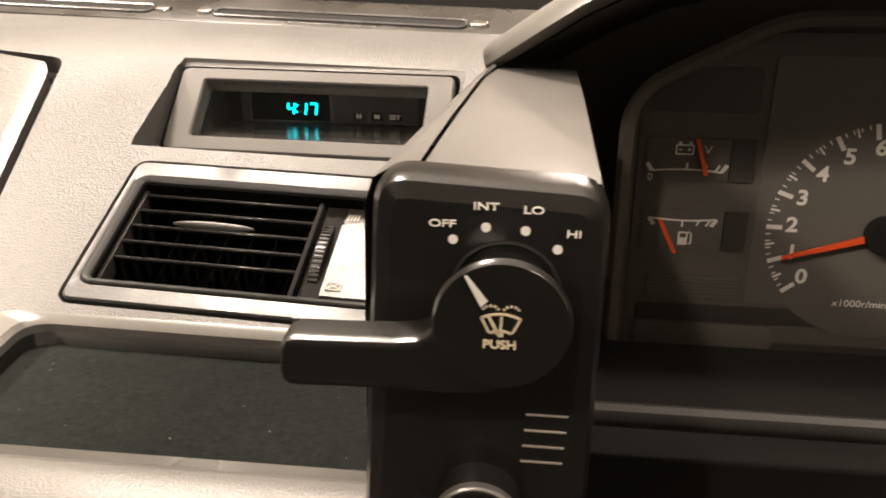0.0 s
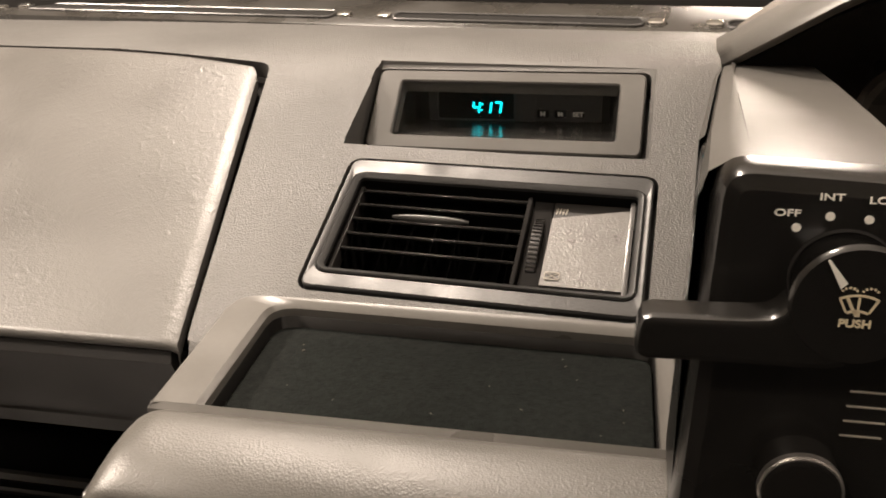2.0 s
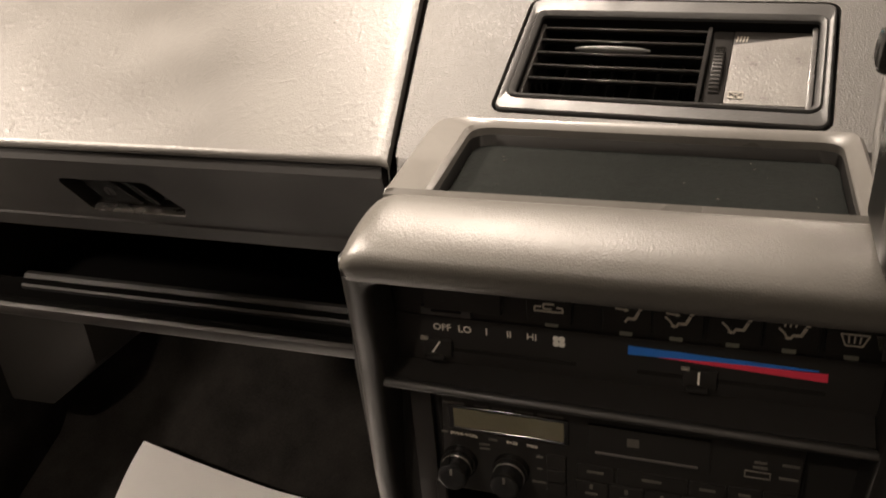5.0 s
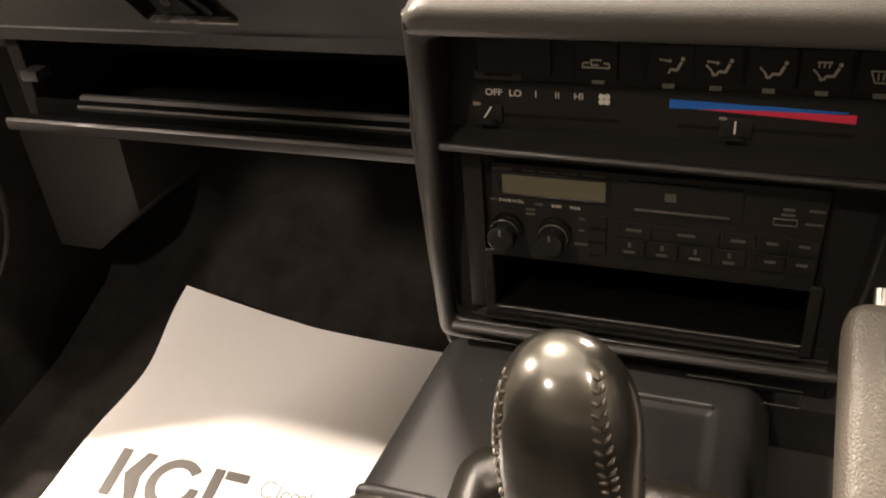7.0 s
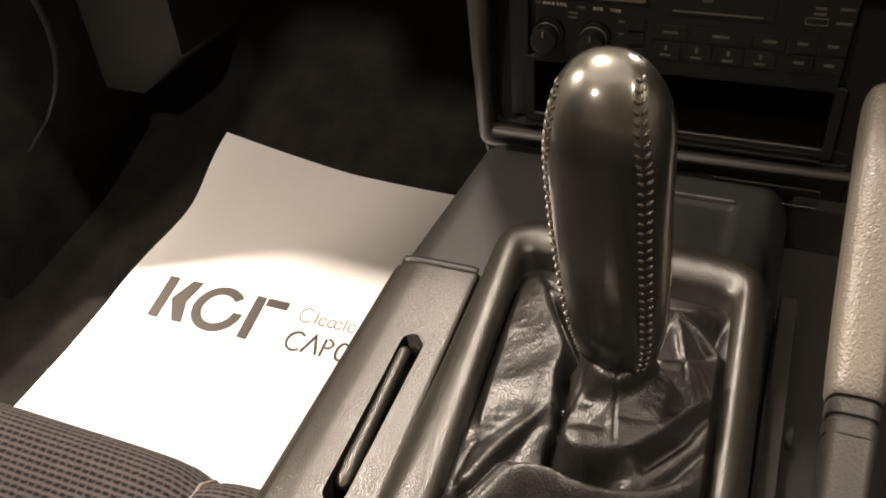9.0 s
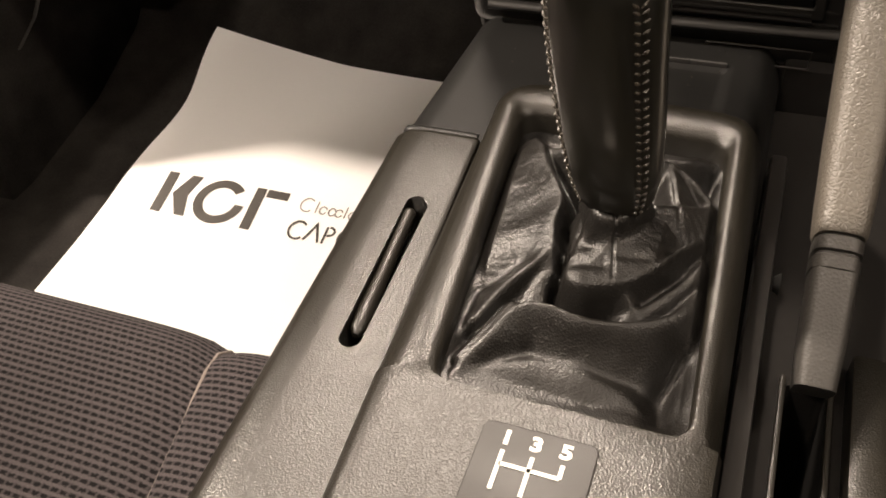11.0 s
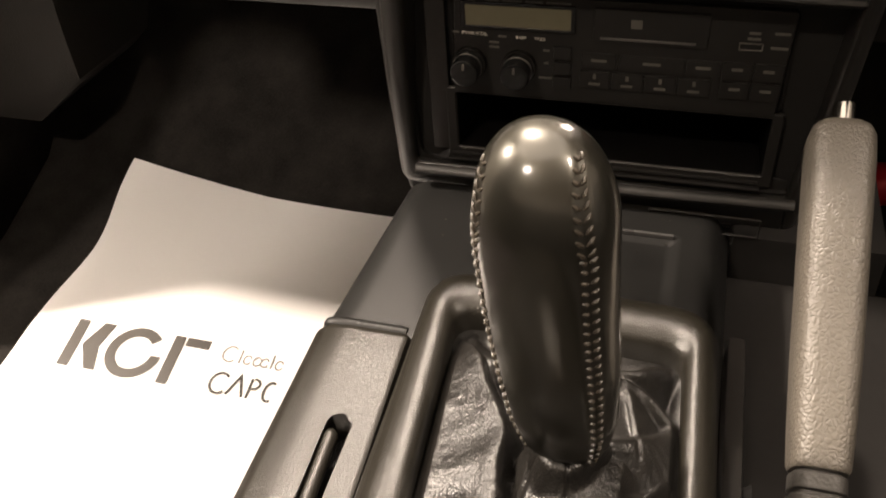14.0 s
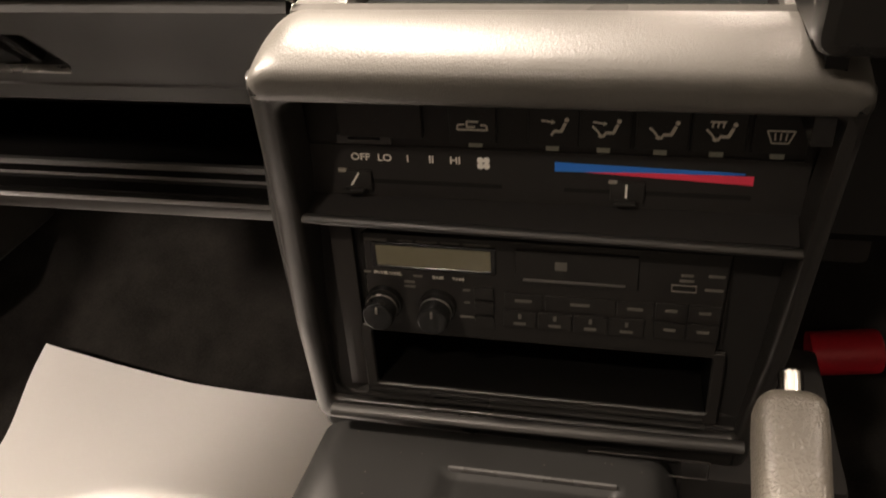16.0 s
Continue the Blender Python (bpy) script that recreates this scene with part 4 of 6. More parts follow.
def radio():
    root = thing("car_radio", "black cassette radio with two knobs and an olive display", "radio")
    m = upright(0.3895)
    part("case", slab(rrect(0.1905, 0.0585, 0.002, 3, -0.1505, 0.4935), -0.003, -0.0003, m), MATT_BLACK, root)
    part("face", slab(rpoly([(-0.0585, 0.4625), (-0.0565, 0.5245), (-0.2425, 0.5255), (-0.245, 0.4615)], 0.0015, 3), -0.002, 0.003, m, 0.0008), PANEL_BLACK, root)
    f = m @ shift(0, 0.0025, 0.003)
    part("display_frame", ring(rrect(0.067, 0.0165, 0.001, 2, -0.2055, 0.51), rrect(0.0615, 0.0125, 0.0006, 2, -0.2055, 0.51), 0, 0.0011, f, 0.0003), GLOSS_BLACK, root)
    part("display", slab(rrect(0.0615, 0.0125, 0.0006, 2, -0.2055, 0.51), 0, 0.0005, f), LCD, root, "olive liquid-crystal display")
    part("maker_mark", slab(rrect(0.0125, 0.0016, 0.0003, 1, -0.236, 0.5193), 0, 0.0003, f), RADIO_PRINT, root, "grey maker's bar")
    for x0, x1 in ((-0.224, -0.216), (-0.214, -0.203), (-0.201, -0.191), (-0.189, -0.175)):
        part("small_print", slab(rrect(x1 - x0, 0.001, 0.0002, 1, (x0 + x1) / 2, 0.5193), 0, 0.0003, f), RADIO_PRINT, root)
    for x in (-0.2345, -0.2045):
        k = part("knob", disc(0.0086, -0.002, 0.0165, 28, 0.0022, f @ shift(x, 0.4795)), GLOSS_BLACK, root, "round black knob")
        part("knob_base", disc(0.0104, -0.002, 0.0045, 28, 0.001, f @ shift(x, 0.4795)), POD_BLACK, k)
        part("knob_ring", ring([(0.0089 * math.cos(2 * math.pi * i / 28), 0.0089 * math.sin(2 * math.pi * i / 28)) for i in range(28)], [(0.0080 * math.cos(2 * math.pi * i / 28), 0.0080 * math.sin(2 * math.pi * i / 28)) for i in range(28)], 0.0065, 0.0074, f @ shift(x, 0.4795), 0.0002), BRIGHT_TRIM, k, "thin metal ring")
        part("knob_mark", box(-0.0006, 0.0006, 0.003, 0.0068, 0.0155, 0.0169, m=f @ shift(x, 0.4795)), RADIO_PRINT, k)
    part("small_print", slab(rrect(0.004, 0.0012, 0.0003, 1, -0.2425, 0.4985), 0, 0.0003, f), RADIO_PRINT, root)
    writing("legend", "PWR\u00b7VOL", 0.0029, f @ shift(-0.231, 0.4983, 0.0003), LEGEND, root, 1.25)
    writing("legend", "BASS", 0.0024, f @ shift(-0.2035, 0.4975, 0.0003), LEGEND, root, 1.2)
    writing("legend", "TREB", 0.0024, f @ shift(-0.1925, 0.4973, 0.0003), LEGEND, root, 1.2)
    for x, y, w in ((-0.2195, 0.4935, 0.006), (-0.2195, 0.4905, 0.006), (-0.1885, 0.4905, 0.004), (-0.1885, 0.4825, 0.003), (-0.189, 0.473, 0.008), (-0.2145, 0.4975, 0.005)):
        part("small_print", slab(rrect(w, 0.0013, 0.0003, 1, x, y), 0, 0.0003, f), RADIO_PRINT, root)
    for y in (0.49, 0.4805, 0.471):
        part("key", slab(rrect(0.0105, 0.0075, 0.0006, 2, -0.179, y), 0, 0.0018, f, 0.0004), PANEL_BLACK, root)
    # cassette door, its slot and the keys under it
    part("cassette_door", slab(rrect(0.062, 0.02, 0.001, 3, -0.131, 0.5085), 0, 0.0014, f, 0.0004), PANEL_BLACK, root)
    part("cassette_slot", box(-0.158, -0.106, 0.5005, 0.5018, 0, 0.0022, 0.0004, m=f), BRIGHT_TRIM, root, "thin bright edge of the cassette slot")
    part("cassette_mark", slab(rrect(0.0062, 0.0052, 0.0005, 2, -0.1385, 0.5105), 0.0014, 0.0017, f), RADIO_PRINT, root, "small grey mark")
    for i in range(4):
        x = -0.16 + 0.0186 * i
        b = part("key", slab(rrect(0.0176, 0.0108, 0.0008, 3, x, 0.4745), 0, 0.0014, f, 0.0005), PANEL_BLACK, root)
        part("key_print", slab(rrect(0.0066, 0.0016, 0.0003, 1, x, 0.4722), 0.0014, 0.0017, f), RADIO_PRINT, b)
        part("key_print", slab(rrect(0.0018, 0.0032, 0.0003, 1, x, 0.477), 0.0014, 0.0017, f), RADIO_PRINT, b)
    for x, w in ((-0.158, 0.02), (-0.1285, 0.036), (-0.1005, 0.018)):
        b = part("key", slab(rrect(w, 0.0095, 0.0008, 3, x, 0.4865), 0, 0.0011, f, 0.0004), PANEL_BLACK, root)
        part("key_print", slab(rrect(min(0.01, w * 0.45), 0.0017, 0.0003, 1, x, 0.487), 0.0011, 0.0014, f), RADIO_PRINT, b)
    for x in (-0.0825, -0.066):
        for y in (0.4745, 0.4865):
            b = part("key", slab(rrect(0.0155, 0.0105, 0.0008, 3, x, y), 0, 0.0011, f, 0.0004), PANEL_BLACK, root)
            part("key_print", slab(rrect(0.006, 0.0017, 0.0003, 1, x, y + 0.001), 0.0011, 0.0014, f), RADIO_PRINT, b)
    part("key_window", ring(rrect(0.0125, 0.0045, 0.0005, 2, -0.0775, 0.5012), rrect(0.0112, 0.0032, 0.0004, 2, -0.0775, 0.5012), 0, 0.0008, f, 0.0002), RADIO_PRINT, root, "thin pale outline round a small key")
    for x, y, w in ((-0.0765, 0.5058, 0.007), (-0.0765, 0.509, 0.006), (-0.0625, 0.5095, 0.008), (-0.063, 0.5012, 0.009)):
        part("small_print", slab(rrect(w, 0.0015, 0.0003, 1, x, y), 0, 0.0003, f), RADIO_PRINT, root)
    return root


radio()


def pocket():
    root = thing("radio_pocket", "empty black oddments pocket below the radio", "storage pocket")
    m = upright(0.3895)
    out, inn = rrect(0.199, 0.05, 0.002, 3, -0.152, 0.4385), rrect(0.186, 0.039, 0.0015, 3, -0.152, 0.4405)
    part("rim", ring(out, inn, -0.0005, 0.0025, m, 0.0008), PANEL_BLACK, root)
    # Inside walls are coloured near-black for the pocket's own shade.
    part("inside", loft([at(inn, 0.0005), at(inset(inn, 0.003), -0.075)], m, cap=(False, True)), RECESS_SHADE, root)
    part("front_edge", box(-0.2495, -0.0605, 0.4158, 0.4178, 0.001, 0.0042, 0.0008, m=m), STACK_PLASTIC, root, "satin front edge")
    part("lower_edge", box(-0.2515, -0.059, 0.4128, 0.4143, 0.0, 0.0065, 0.0006, m=m), STACK_PLASTIC, root)
    return root


pocket()

# ---- centre console ----
GAITER = rpoly([(-0.0925, 0.2285), (-0.204, 0.2335), (-0.1895, 0.0515), (-0.0845, 0.051)], [0.012, 0.012, 0.009, 0.009], 6)


def console():
    root = thing("centre_console", "grained black plastic centre console round the gear lever", "console")
    def ease(a, b, v):
        v = max(0.0, min(1.0, (v - a) / (b - a)))
        return v * v * (3 - 2 * v)

    sheet = []
    for j in range(61):
        y = 0.205 + 0.172 * j / 60
        row, left = [], -0.281 - 0.007 * (0.376 - y) / 0.166
        row += [(left, y, 0.05), (left, y, 0.372)]
        for i in range(71):
            q = i / 70
            x = left + (-0.07 - left) * (q * q * (3 - 2 * q))
            d = min(x - left, 0.022)
            z = 0.3978 - 0.017 * (1 - (1 - (1 - d / 0.022) ** 2.2) ** 0.6)
            e = max(0.0, min(-0.07 - x, 0.02))
            z -= 0.03 * (1 - (1 - (1 - e / 0.02) ** 2.2) ** 0.6)
            dip = ease(0, 0.0035, min(x + 0.2, -0.102 - x, 0.349 - y, 0.09)) * ease(0.26, 0.31, y)
            row.append((x, y, z - 0.004 * dip))
        sheet.append(row)
    part("front_plate", loft(sheet, closed=False), CONSOLE_FRONT, root, "smooth black front plate with a shallow recess", angle=55)
    # Pale strip paints the highlight along the recess's rear edge.
    part("recess_lip", box(-0.196, -0.104, 0.3475, 0.3495, 0.395, 0.3995, 0.0009), VENT_GREY, root, "rear lip of the shallow recess, highlight in its pale colour")
    part("front_lip", loft([[(x, 0.2385 + 0.0055 * k * math.cos(a), 0.3935 + 0.0068 * k * math.sin(a)) for a in [2 * math.pi * i / 14 for i in range(14)]] for x, k in ((-0.2825, 0.4), (-0.2808, 0.75), (-0.277, 0.95), (-0.27, 1.0), (-0.25, 1.0), (-0.238, 1.0), (-0.2345, 0.9))]), CONSOLE_FRONT, root, "rolled rear lip of the front plate")
    g = bmesh.new()
    for i in range(16):
        x, y = random.uniform(-0.26, -0.09), random.uniform(0.3, 0.37)
        w = random.choice((0.00025, 0.0003, 0.0005))
        box(x - w, x + w, y - 0.0002, y + 0.0002, 0.3972, 0.3982, bm=g)
    tagged(part("dust", g, THREAD, root, "pale specks of dust on the plate", smooth=False), kind="stuff")
    # left shoulder strip, with the long slot
    prof = [(-0.290, 0.05), (-0.2895, 0.36), (-0.287, 0.385), (-0.2825, 0.3985), (-0.275, 0.404), (-0.262, 0.4055), (-0.2335, 0.4055), (-0.231, 0.4042), (-0.2300, 0.40), (-0.2300, 0.05)]
    lo = []
    for y, k in ((-0.32, 1.0), (-0.1, 1.0), (0.0, 1.0), (0.1, 1.0), (0.2, 1.0), (0.2275, 1.0), (0.2315, 0.9965), (0.234, 0.985)):
        dx = 0.0125 * max(0, (0.235 - y)) / 0.235
        lo.append([(x + (dx * 1.27 if x > -0.25 else dx * 0.66), y, z * k) for x, z in prof])
    side = part("shoulder", loft(lo), CONSOLE, root, "grained shoulder strip with a long finger slot")
    slot = [(-0.2443 + 0.0064 * math.cos(a), 0.1665 + 0.0064 * math.sin(a)) for a in [radians(-2 + 180 * i / 12) for i in range(13)]]
    slot += [(-0.2403 + 0.0056 * math.cos(a), 0.0705 + 0.0056 * math.sin(a)) for a in [radians(178 + 180 * i / 12) for i in range(13)]]
    carve(side, [slab(slot, 0.385, 0.43)])
    part("slot_liner", loft([at(inset(slot, 0.0008), 0.3862), at(inset(slot, 0.0012), 0.3852)]), GLOSS_BLACK, root)
    part("slot_bead", loft([[(-0.2475 + 0.006 * t + 0.0038 * k * math.cos(a), 0.1655 - 0.089 * t, 0.4018 - 0.0022 * t + 0.0034 * k * math.sin(a)) for a in [2 * math.pi * i / 12 for i in range(12)]] for t, k in ((0, 0.2), (0.02, 0.75), (0.05, 1), (0.3, 1), (0.6, 1.05), (0.85, 1.25), (0.96, 1.1), (1.0, 0.5))]), CONSOLE, root, "glossy rounded bar in the slot")
    # raised surround of the gaiter, level with the deck in front of it
    runs = []
    for y in (0.05, 0.0, -0.05, -0.1, -0.2, -0.32):
        xl = -0.21855 + (0.05 - y) * 0.065
        runs.append([(xl + d, y, z) for d, z in ((0, 0.05), (0, 0.4085), (0.0012, 0.4132), (0.0034, 0.4168), (0.0068, 0.4193), (0.0105, 0.4199), (0.014, 0.42))] + [(-0.092, y, 0.42), (-0.078, y, 0.4196), (-0.0725, y, 0.4175), (-0.0705, y, 0.412), (-0.0705, y, 0.05)])
    part("rear_deck", loft(runs), CONSOLE, root, "grained deck behind the gear lever")
    outer = rpoly([(-0.0745, 0.284), (-0.2330, 0.291), (-0.2168, 0.0435), (-0.0715, 0.0425)], [0.03, 0.03, 0.006, 0.006], 6)

    def level(pts, high, low):
        """Falls from the raised bezel to the deck's level at its rear, and follows the deck's rounded edge."""
        out = []
        for x, y in pts:
            d = max(0.0, min(x + 0.21855 - (0.05 - y) * 0.065, 0.011))
            deck = 0.4194 - 0.0105 * (1 - d / 0.011) ** 2.4
            e = max(0.0, min(-0.0705 - x, 0.012))
            deck = min(deck, 0.4194 - 0.009 * (1 - e / 0.012) ** 2.4)
            k = max(0.0, min(1.0, (y - 0.046) / 0.04))
            k = k * k * (3 - 2 * k)
            f = max(0.0, min(1.0, (y - 0.238) / 0.03))
            top = high if isinstance(high, float) else high[0] + (high[1] - high[0]) * f
            out.append((x, y, min(low, deck + 0.0006) * (1 - k) + top * k))
        return out

    def between(t):
        return [(a[0] + (b[0] - a[0]) * t, a[1] + (b[1] - a[1]) * t) for a, b in zip(outer, GAITER)]

    lo = [at(outer, 0.37), level(outer, (0.399, 0.397), 0.4196), level(between(0.02), (0.4055, 0.3985), 0.4197), level(between(0.1), (0.4145, 0.4035), 0.4199), level(between(0.24), (0.4225, 0.412), 0.4200), level(between(0.42), (0.4283, 0.4215), 0.4202), level(between(0.58), (0.4307, 0.4285), 0.4205), level(between(0.7), 0.4314, 0.4208), level(between(0.82), 0.4306, 0.4208), level(between(0.93), 0.4285, 0.4198), level(between(1.0), 0.425, 0.4165), at(inset(GAITER, 0.001), 0.39)]
    part("bezel", loft(lo, cap=(False, False)), CONSOLE, root, "rounded bezel with a worn sheen", angle=60)
    # handbrake channel beside it
    part("filler", box(-0.07, 0.02, 0.374, 0.5, 0.05, 0.385, 0.006), MATT_BLACK, root)
    floor = part("brake_channel", box(-0.0715, 0.06, -0.32, 0.375, 0.05, 0.352, 0.004), MATT_BLACK, root, "black handbrake channel")
    carve(floor, [slab(rrect(0.019, 0.35, 0.004, 4, -0.0345, -0.032), 0.2, 0.4)])
    for x in (-0.0455, -0.0235):
        part("slot_edge", box(x - 0.0014, x + 0.0014, -0.3, 0.145, 0.345, 0.3565, 0.001), CONSOLE, root, "worn edge of the brake slot")
    part("channel_side", box(-0.0165, 0.0, -0.32, 0.16, 0.34, 0.366, 0.004), CONSOLE, root)
    part("channel_rail", box(-0.068, -0.058, -0.32, 0.3, 0.35, 0.372, 0.003), BLACK, root)
    part("ring_clip", loft([[(-0.0545 + 0.0035 * math.cos(b) * 0.5, 0.205 + (0.006 + 0.0012 * math.cos(b)) * math.cos(a), 0.352 + (0.006 + 0.0012 * math.cos(b)) * math.sin(a) + 0.004) for b in [2 * math.pi * j / 6 for j in range(6)]] for a in [math.pi * i / 8 for i in range(9)]]), VENT_GREY, root, "small clip")
    return root


console()


def shift_plate():
    root = thing("shift_pattern_plate", "black gear pattern plate with white numerals", "plate")
    m = shift(-0.1385, 0.0165, 0.4175)
    part("plate", slab(rrect(0.047, 0.042, 0.004, 4), 0, 0.003, m, 0.0008), PANEL_BLACK, root)
    part("plate_rim", ring(rrect(0.056, 0.051, 0.006, 4), rrect(0.0485, 0.0435, 0.0045, 4), -0.004, 0.0018, m, 0.0012), CONSOLE, root, "grained rim")
    for x, word in ((-0.0125, "1"), (-0.0005, "3"), (0.0115, "5")):
        writing("numeral", word, 0.0088, m @ shift(x, 0.0142, 0.0031), WHITE_PRINT, root, 1.15, 0.00035)
    g = bmesh.new()
    for x in (-0.0125, -0.0005, 0.0115):
        bar(x, 0.0085, x, -0.009 if x < 0.01 else 0.0025, 0.0017, m, 0.003, 0.0034, g)
    bar(-0.0125, 0.0025, 0.0115, 0.0025, 0.0017, m, 0.003, 0.0034, g)
    part("gate_lines", g, WHITE_PRINT, root, "white gate lines", smooth=False)
    return root


shift_plate()


# ---- gear lever ----
def knob_section(s):
    """Centre and half-widths of the knob from its neck (0) to its crown (1)."""
    rows = ((0.0, -0.1345, 0.1475, 0.4475, 0.0125, 0.0115), (0.06, -0.135, 0.1485, 0.454, 0.0175, 0.0145), (0.16, -0.1365, 0.1495, 0.466, 0.0208, 0.0165), (0.34, -0.1395, 0.1515, 0.489, 0.0228, 0.0185),
            (0.55, -0.143, 0.1545, 0.515, 0.0239, 0.0207), (0.72, -0.1452, 0.157, 0.538, 0.0245, 0.0226), (0.8, -0.146, 0.158, 0.549, 0.0245, 0.023))
    if s > 0.8:
        a = (s - 0.8) / 0.2 * math.pi / 2
        k = math.cos(a) ** 0.85 if a < 1.57 else 0.0
        return [-0.146 - 0.0026 * math.sin(a), 0.158 + 0.003 * math.sin(a), 0.549 + 0.0335 * math.sin(a), max(0.0006, 0.0245 * k), max(0.0006, 0.023 * k)]
    for a, b in zip(rows, rows[1:]):
        if s <= b[0]:
            t = (s - a[0]) / (b[0] - a[0])
            return [p + (q - p) * t for p, q in zip(a[1:], b[1:])]
    return list(rows[-1][1:])


def gear_lever():
    root = thing("gear_lever", "black leather gear lever with stitched seams", "gear lever")

    def point(s, a, grow=0.0):
        cx, cy, cz, rx, ry = knob_section(s)
        c, d = math.cos(a), math.sin(a)
        e = 0.86 + 0.14 * max(0.0, (s - 0.75) / 0.25)
        return (cx + (rx + grow) * math.copysign(abs(c) ** e, c), cy + (ry + grow) * math.copysign(abs(d) ** e, d), cz)

    n = 88
    steps = [i / 60 for i in range(49)] + [0.8 + 0.2 * i / 18 for i in range(1, 19)]
    steps = sorted(set(steps))
    seams = (radians(-148), radians(-49))
    def seam_at(b, s):
        """Angle of a seam at a height; over the crown it keeps its distance from the middle."""
        if s <= 0.78:
            return b
        k = math.cos(b) * 0.0245 * (1 - 0.3 * (s - 0.78) / 0.22) / knob_section(s)[3]
        return -math.acos(k) if abs(k) < 0.985 else None

    lo = []
    for s in steps:
        lp = []
        here = [v for v in (seam_at(b, s) for b in seams) if v is not None]
        for i in range(n):
            a = 2 * math.pi * i / n - math.pi
            near = min([abs((a - b + math.pi) % (2 * math.pi) - math.pi) for b in here] or [3.0])
            lp.append(point(s, a, -0.0006 * math.exp(-(near / 0.07) ** 2) + 0.00025 * math.exp(-((near - 0.18) / 0.08) ** 2)))
        lo.append(lp)
    knob = part("knob", loft(lo), KNOB_LEATHER, root, "polished black leather knob", angle=80)
    for b in seams:
        g = bmesh.new()
        for s in [0.05 + 0.031 * i for i in range(24)] + [0.79 + 0.015 * i for i in range(13)]:
            f = seam_at(b, s)
            if f is None:
                continue
            for k in (-1, 1):
                p, q = Vector(point(s - 0.004, f + k * 0.02, -0.0001)), Vector(point(s + 0.006, f + k * 0.15, 0.0003))
                mid = (p + q) / 2 + Vector((math.cos(f), math.sin(f), 0)) * 0.0003
                d = (q - p).normalized()
                u = d.cross(Vector((math.cos(b), math.sin(b), 0))).normalized()
                v = d.cross(u)
                loft([[tuple(c + (u * math.cos(a) + v * math.sin(a)) * r) for a in [2 * math.pi * j / 6 for j in range(6)]] for c, r in ((p, 0.0003), (p * 0.75 + q * 0.25, 0.0007), (mid, 0.0008), (p * 0.25 + q * 0.75, 0.0007), (q, 0.0003))], bm=g)
        tagged(part("stitching", g, THREAD, knob, "row of waxed stitches along the seam"), kind="stuff")
    part("shaft", disc(0.0085, 0.39, 0.452, 20, 0, shift(-0.1345, 0.1475, 0)), MATT_BLACK, root)
    # gaiter: slack leather with deep folds
    cx, cy = -0.1345, 0.1475
    # creases: points along a crest, and how steeply the leather falls off to the left and right of its run
    folds = (([(-0.187, 0.056, 0.4145), (-0.175, 0.0745, 0.4235), (-0.1635, 0.0905, 0.431), (-0.151, 0.0925, 0.4325), (-0.138, 0.0915, 0.4312), (-0.126, 0.0915, 0.4302), (-0.113, 0.0955, 0.4293), (-0.099, 0.1065, 0.4283), (-0.0905, 0.124, 0.4262), (-0.086, 0.139, 0.4225)], 3.4, 1.1),
             ([(-0.182, 0.058, 0.4150), (-0.162, 0.068, 0.4172), (-0.143, 0.0725, 0.4172), (-0.122, 0.071, 0.4155), (-0.104, 0.062, 0.4130)], 0.6, 0.28),
             ([(-0.184, 0.067, 0.4185), (-0.174, 0.082, 0.4245), (-0.167, 0.0915, 0.4295)], 1.6, 1.5),
             ([(-0.1255, 0.1105, 0.4345), (-0.119, 0.1065, 0.4295), (-0.1145, 0.1015, 0.4225)], 1.3, 2.2),
             ([(-0.119, 0.1005, 0.4245), (-0.110, 0.109, 0.4265), (-0.099, 0.123, 0.4285), (-0.091, 0.141, 0.4275), (-0.0875, 0.152, 0.4245)], 1.4, 1.2),
             ([(-0.1975, 0.2225, 0.4155), (-0.187, 0.206, 0.4295), (-0.1755, 0.182, 0.4338), (-0.1632, 0.160, 0.4355), (-0.1622, 0.142, 0.4348), (-0.1605, 0.1275, 0.4312), (-0.158, 0.119, 0.4255)], 2.6, 0.52),
             ([(-0.1595, 0.1295, 0.4305), (-0.1655, 0.1205, 0.4290), (-0.174, 0.108, 0.4250), (-0.184, 0.088, 0.4190)], 2.2, 0.9),
             ([(-0.194, 0.2265, 0.4140), (-0.1815, 0.2025, 0.4275), (-0.167, 0.1965, 0.4350), (-0.155, 0.186, 0.4400)], 1.2, 1.9),
             ([(-0.129, 0.188, 0.4410), (-0.115, 0.195, 0.4365), (-0.0925, 0.187, 0.4205)], 1.5, 1.25),
             ([(-0.124, 0.203, 0.4315), (-0.110, 0.209, 0.4295), (-0.0955, 0.226, 0.4165)], 1.3, 1.6),
             ([(-0.1175, 0.157, 0.4415), (-0.104, 0.1665, 0.4345), (-0.0925, 0.187, 0.4205)], 1.3, 0.95),
             ([(-0.117, 0.195, 0.4360), (-0.112, 0.178, 0.4370), (-0.1065, 0.159, 0.4330)], 1.5, 1.5))
    ledge = [(-0.150, 0.122, 0.4355), (-0.1478, 0.1125, 0.4355), (-0.143, 0.1075, 0.4352), (-0.134, 0.1078, 0.4355), (-0.122, 0.1125, 0.4368), (-0.111, 0.1235, 0.4375), (-0.101, 0.1415, 0.4350), (-0.093, 0.154, 0.4305), (-0.0885, 0.1515, 0.4245)]
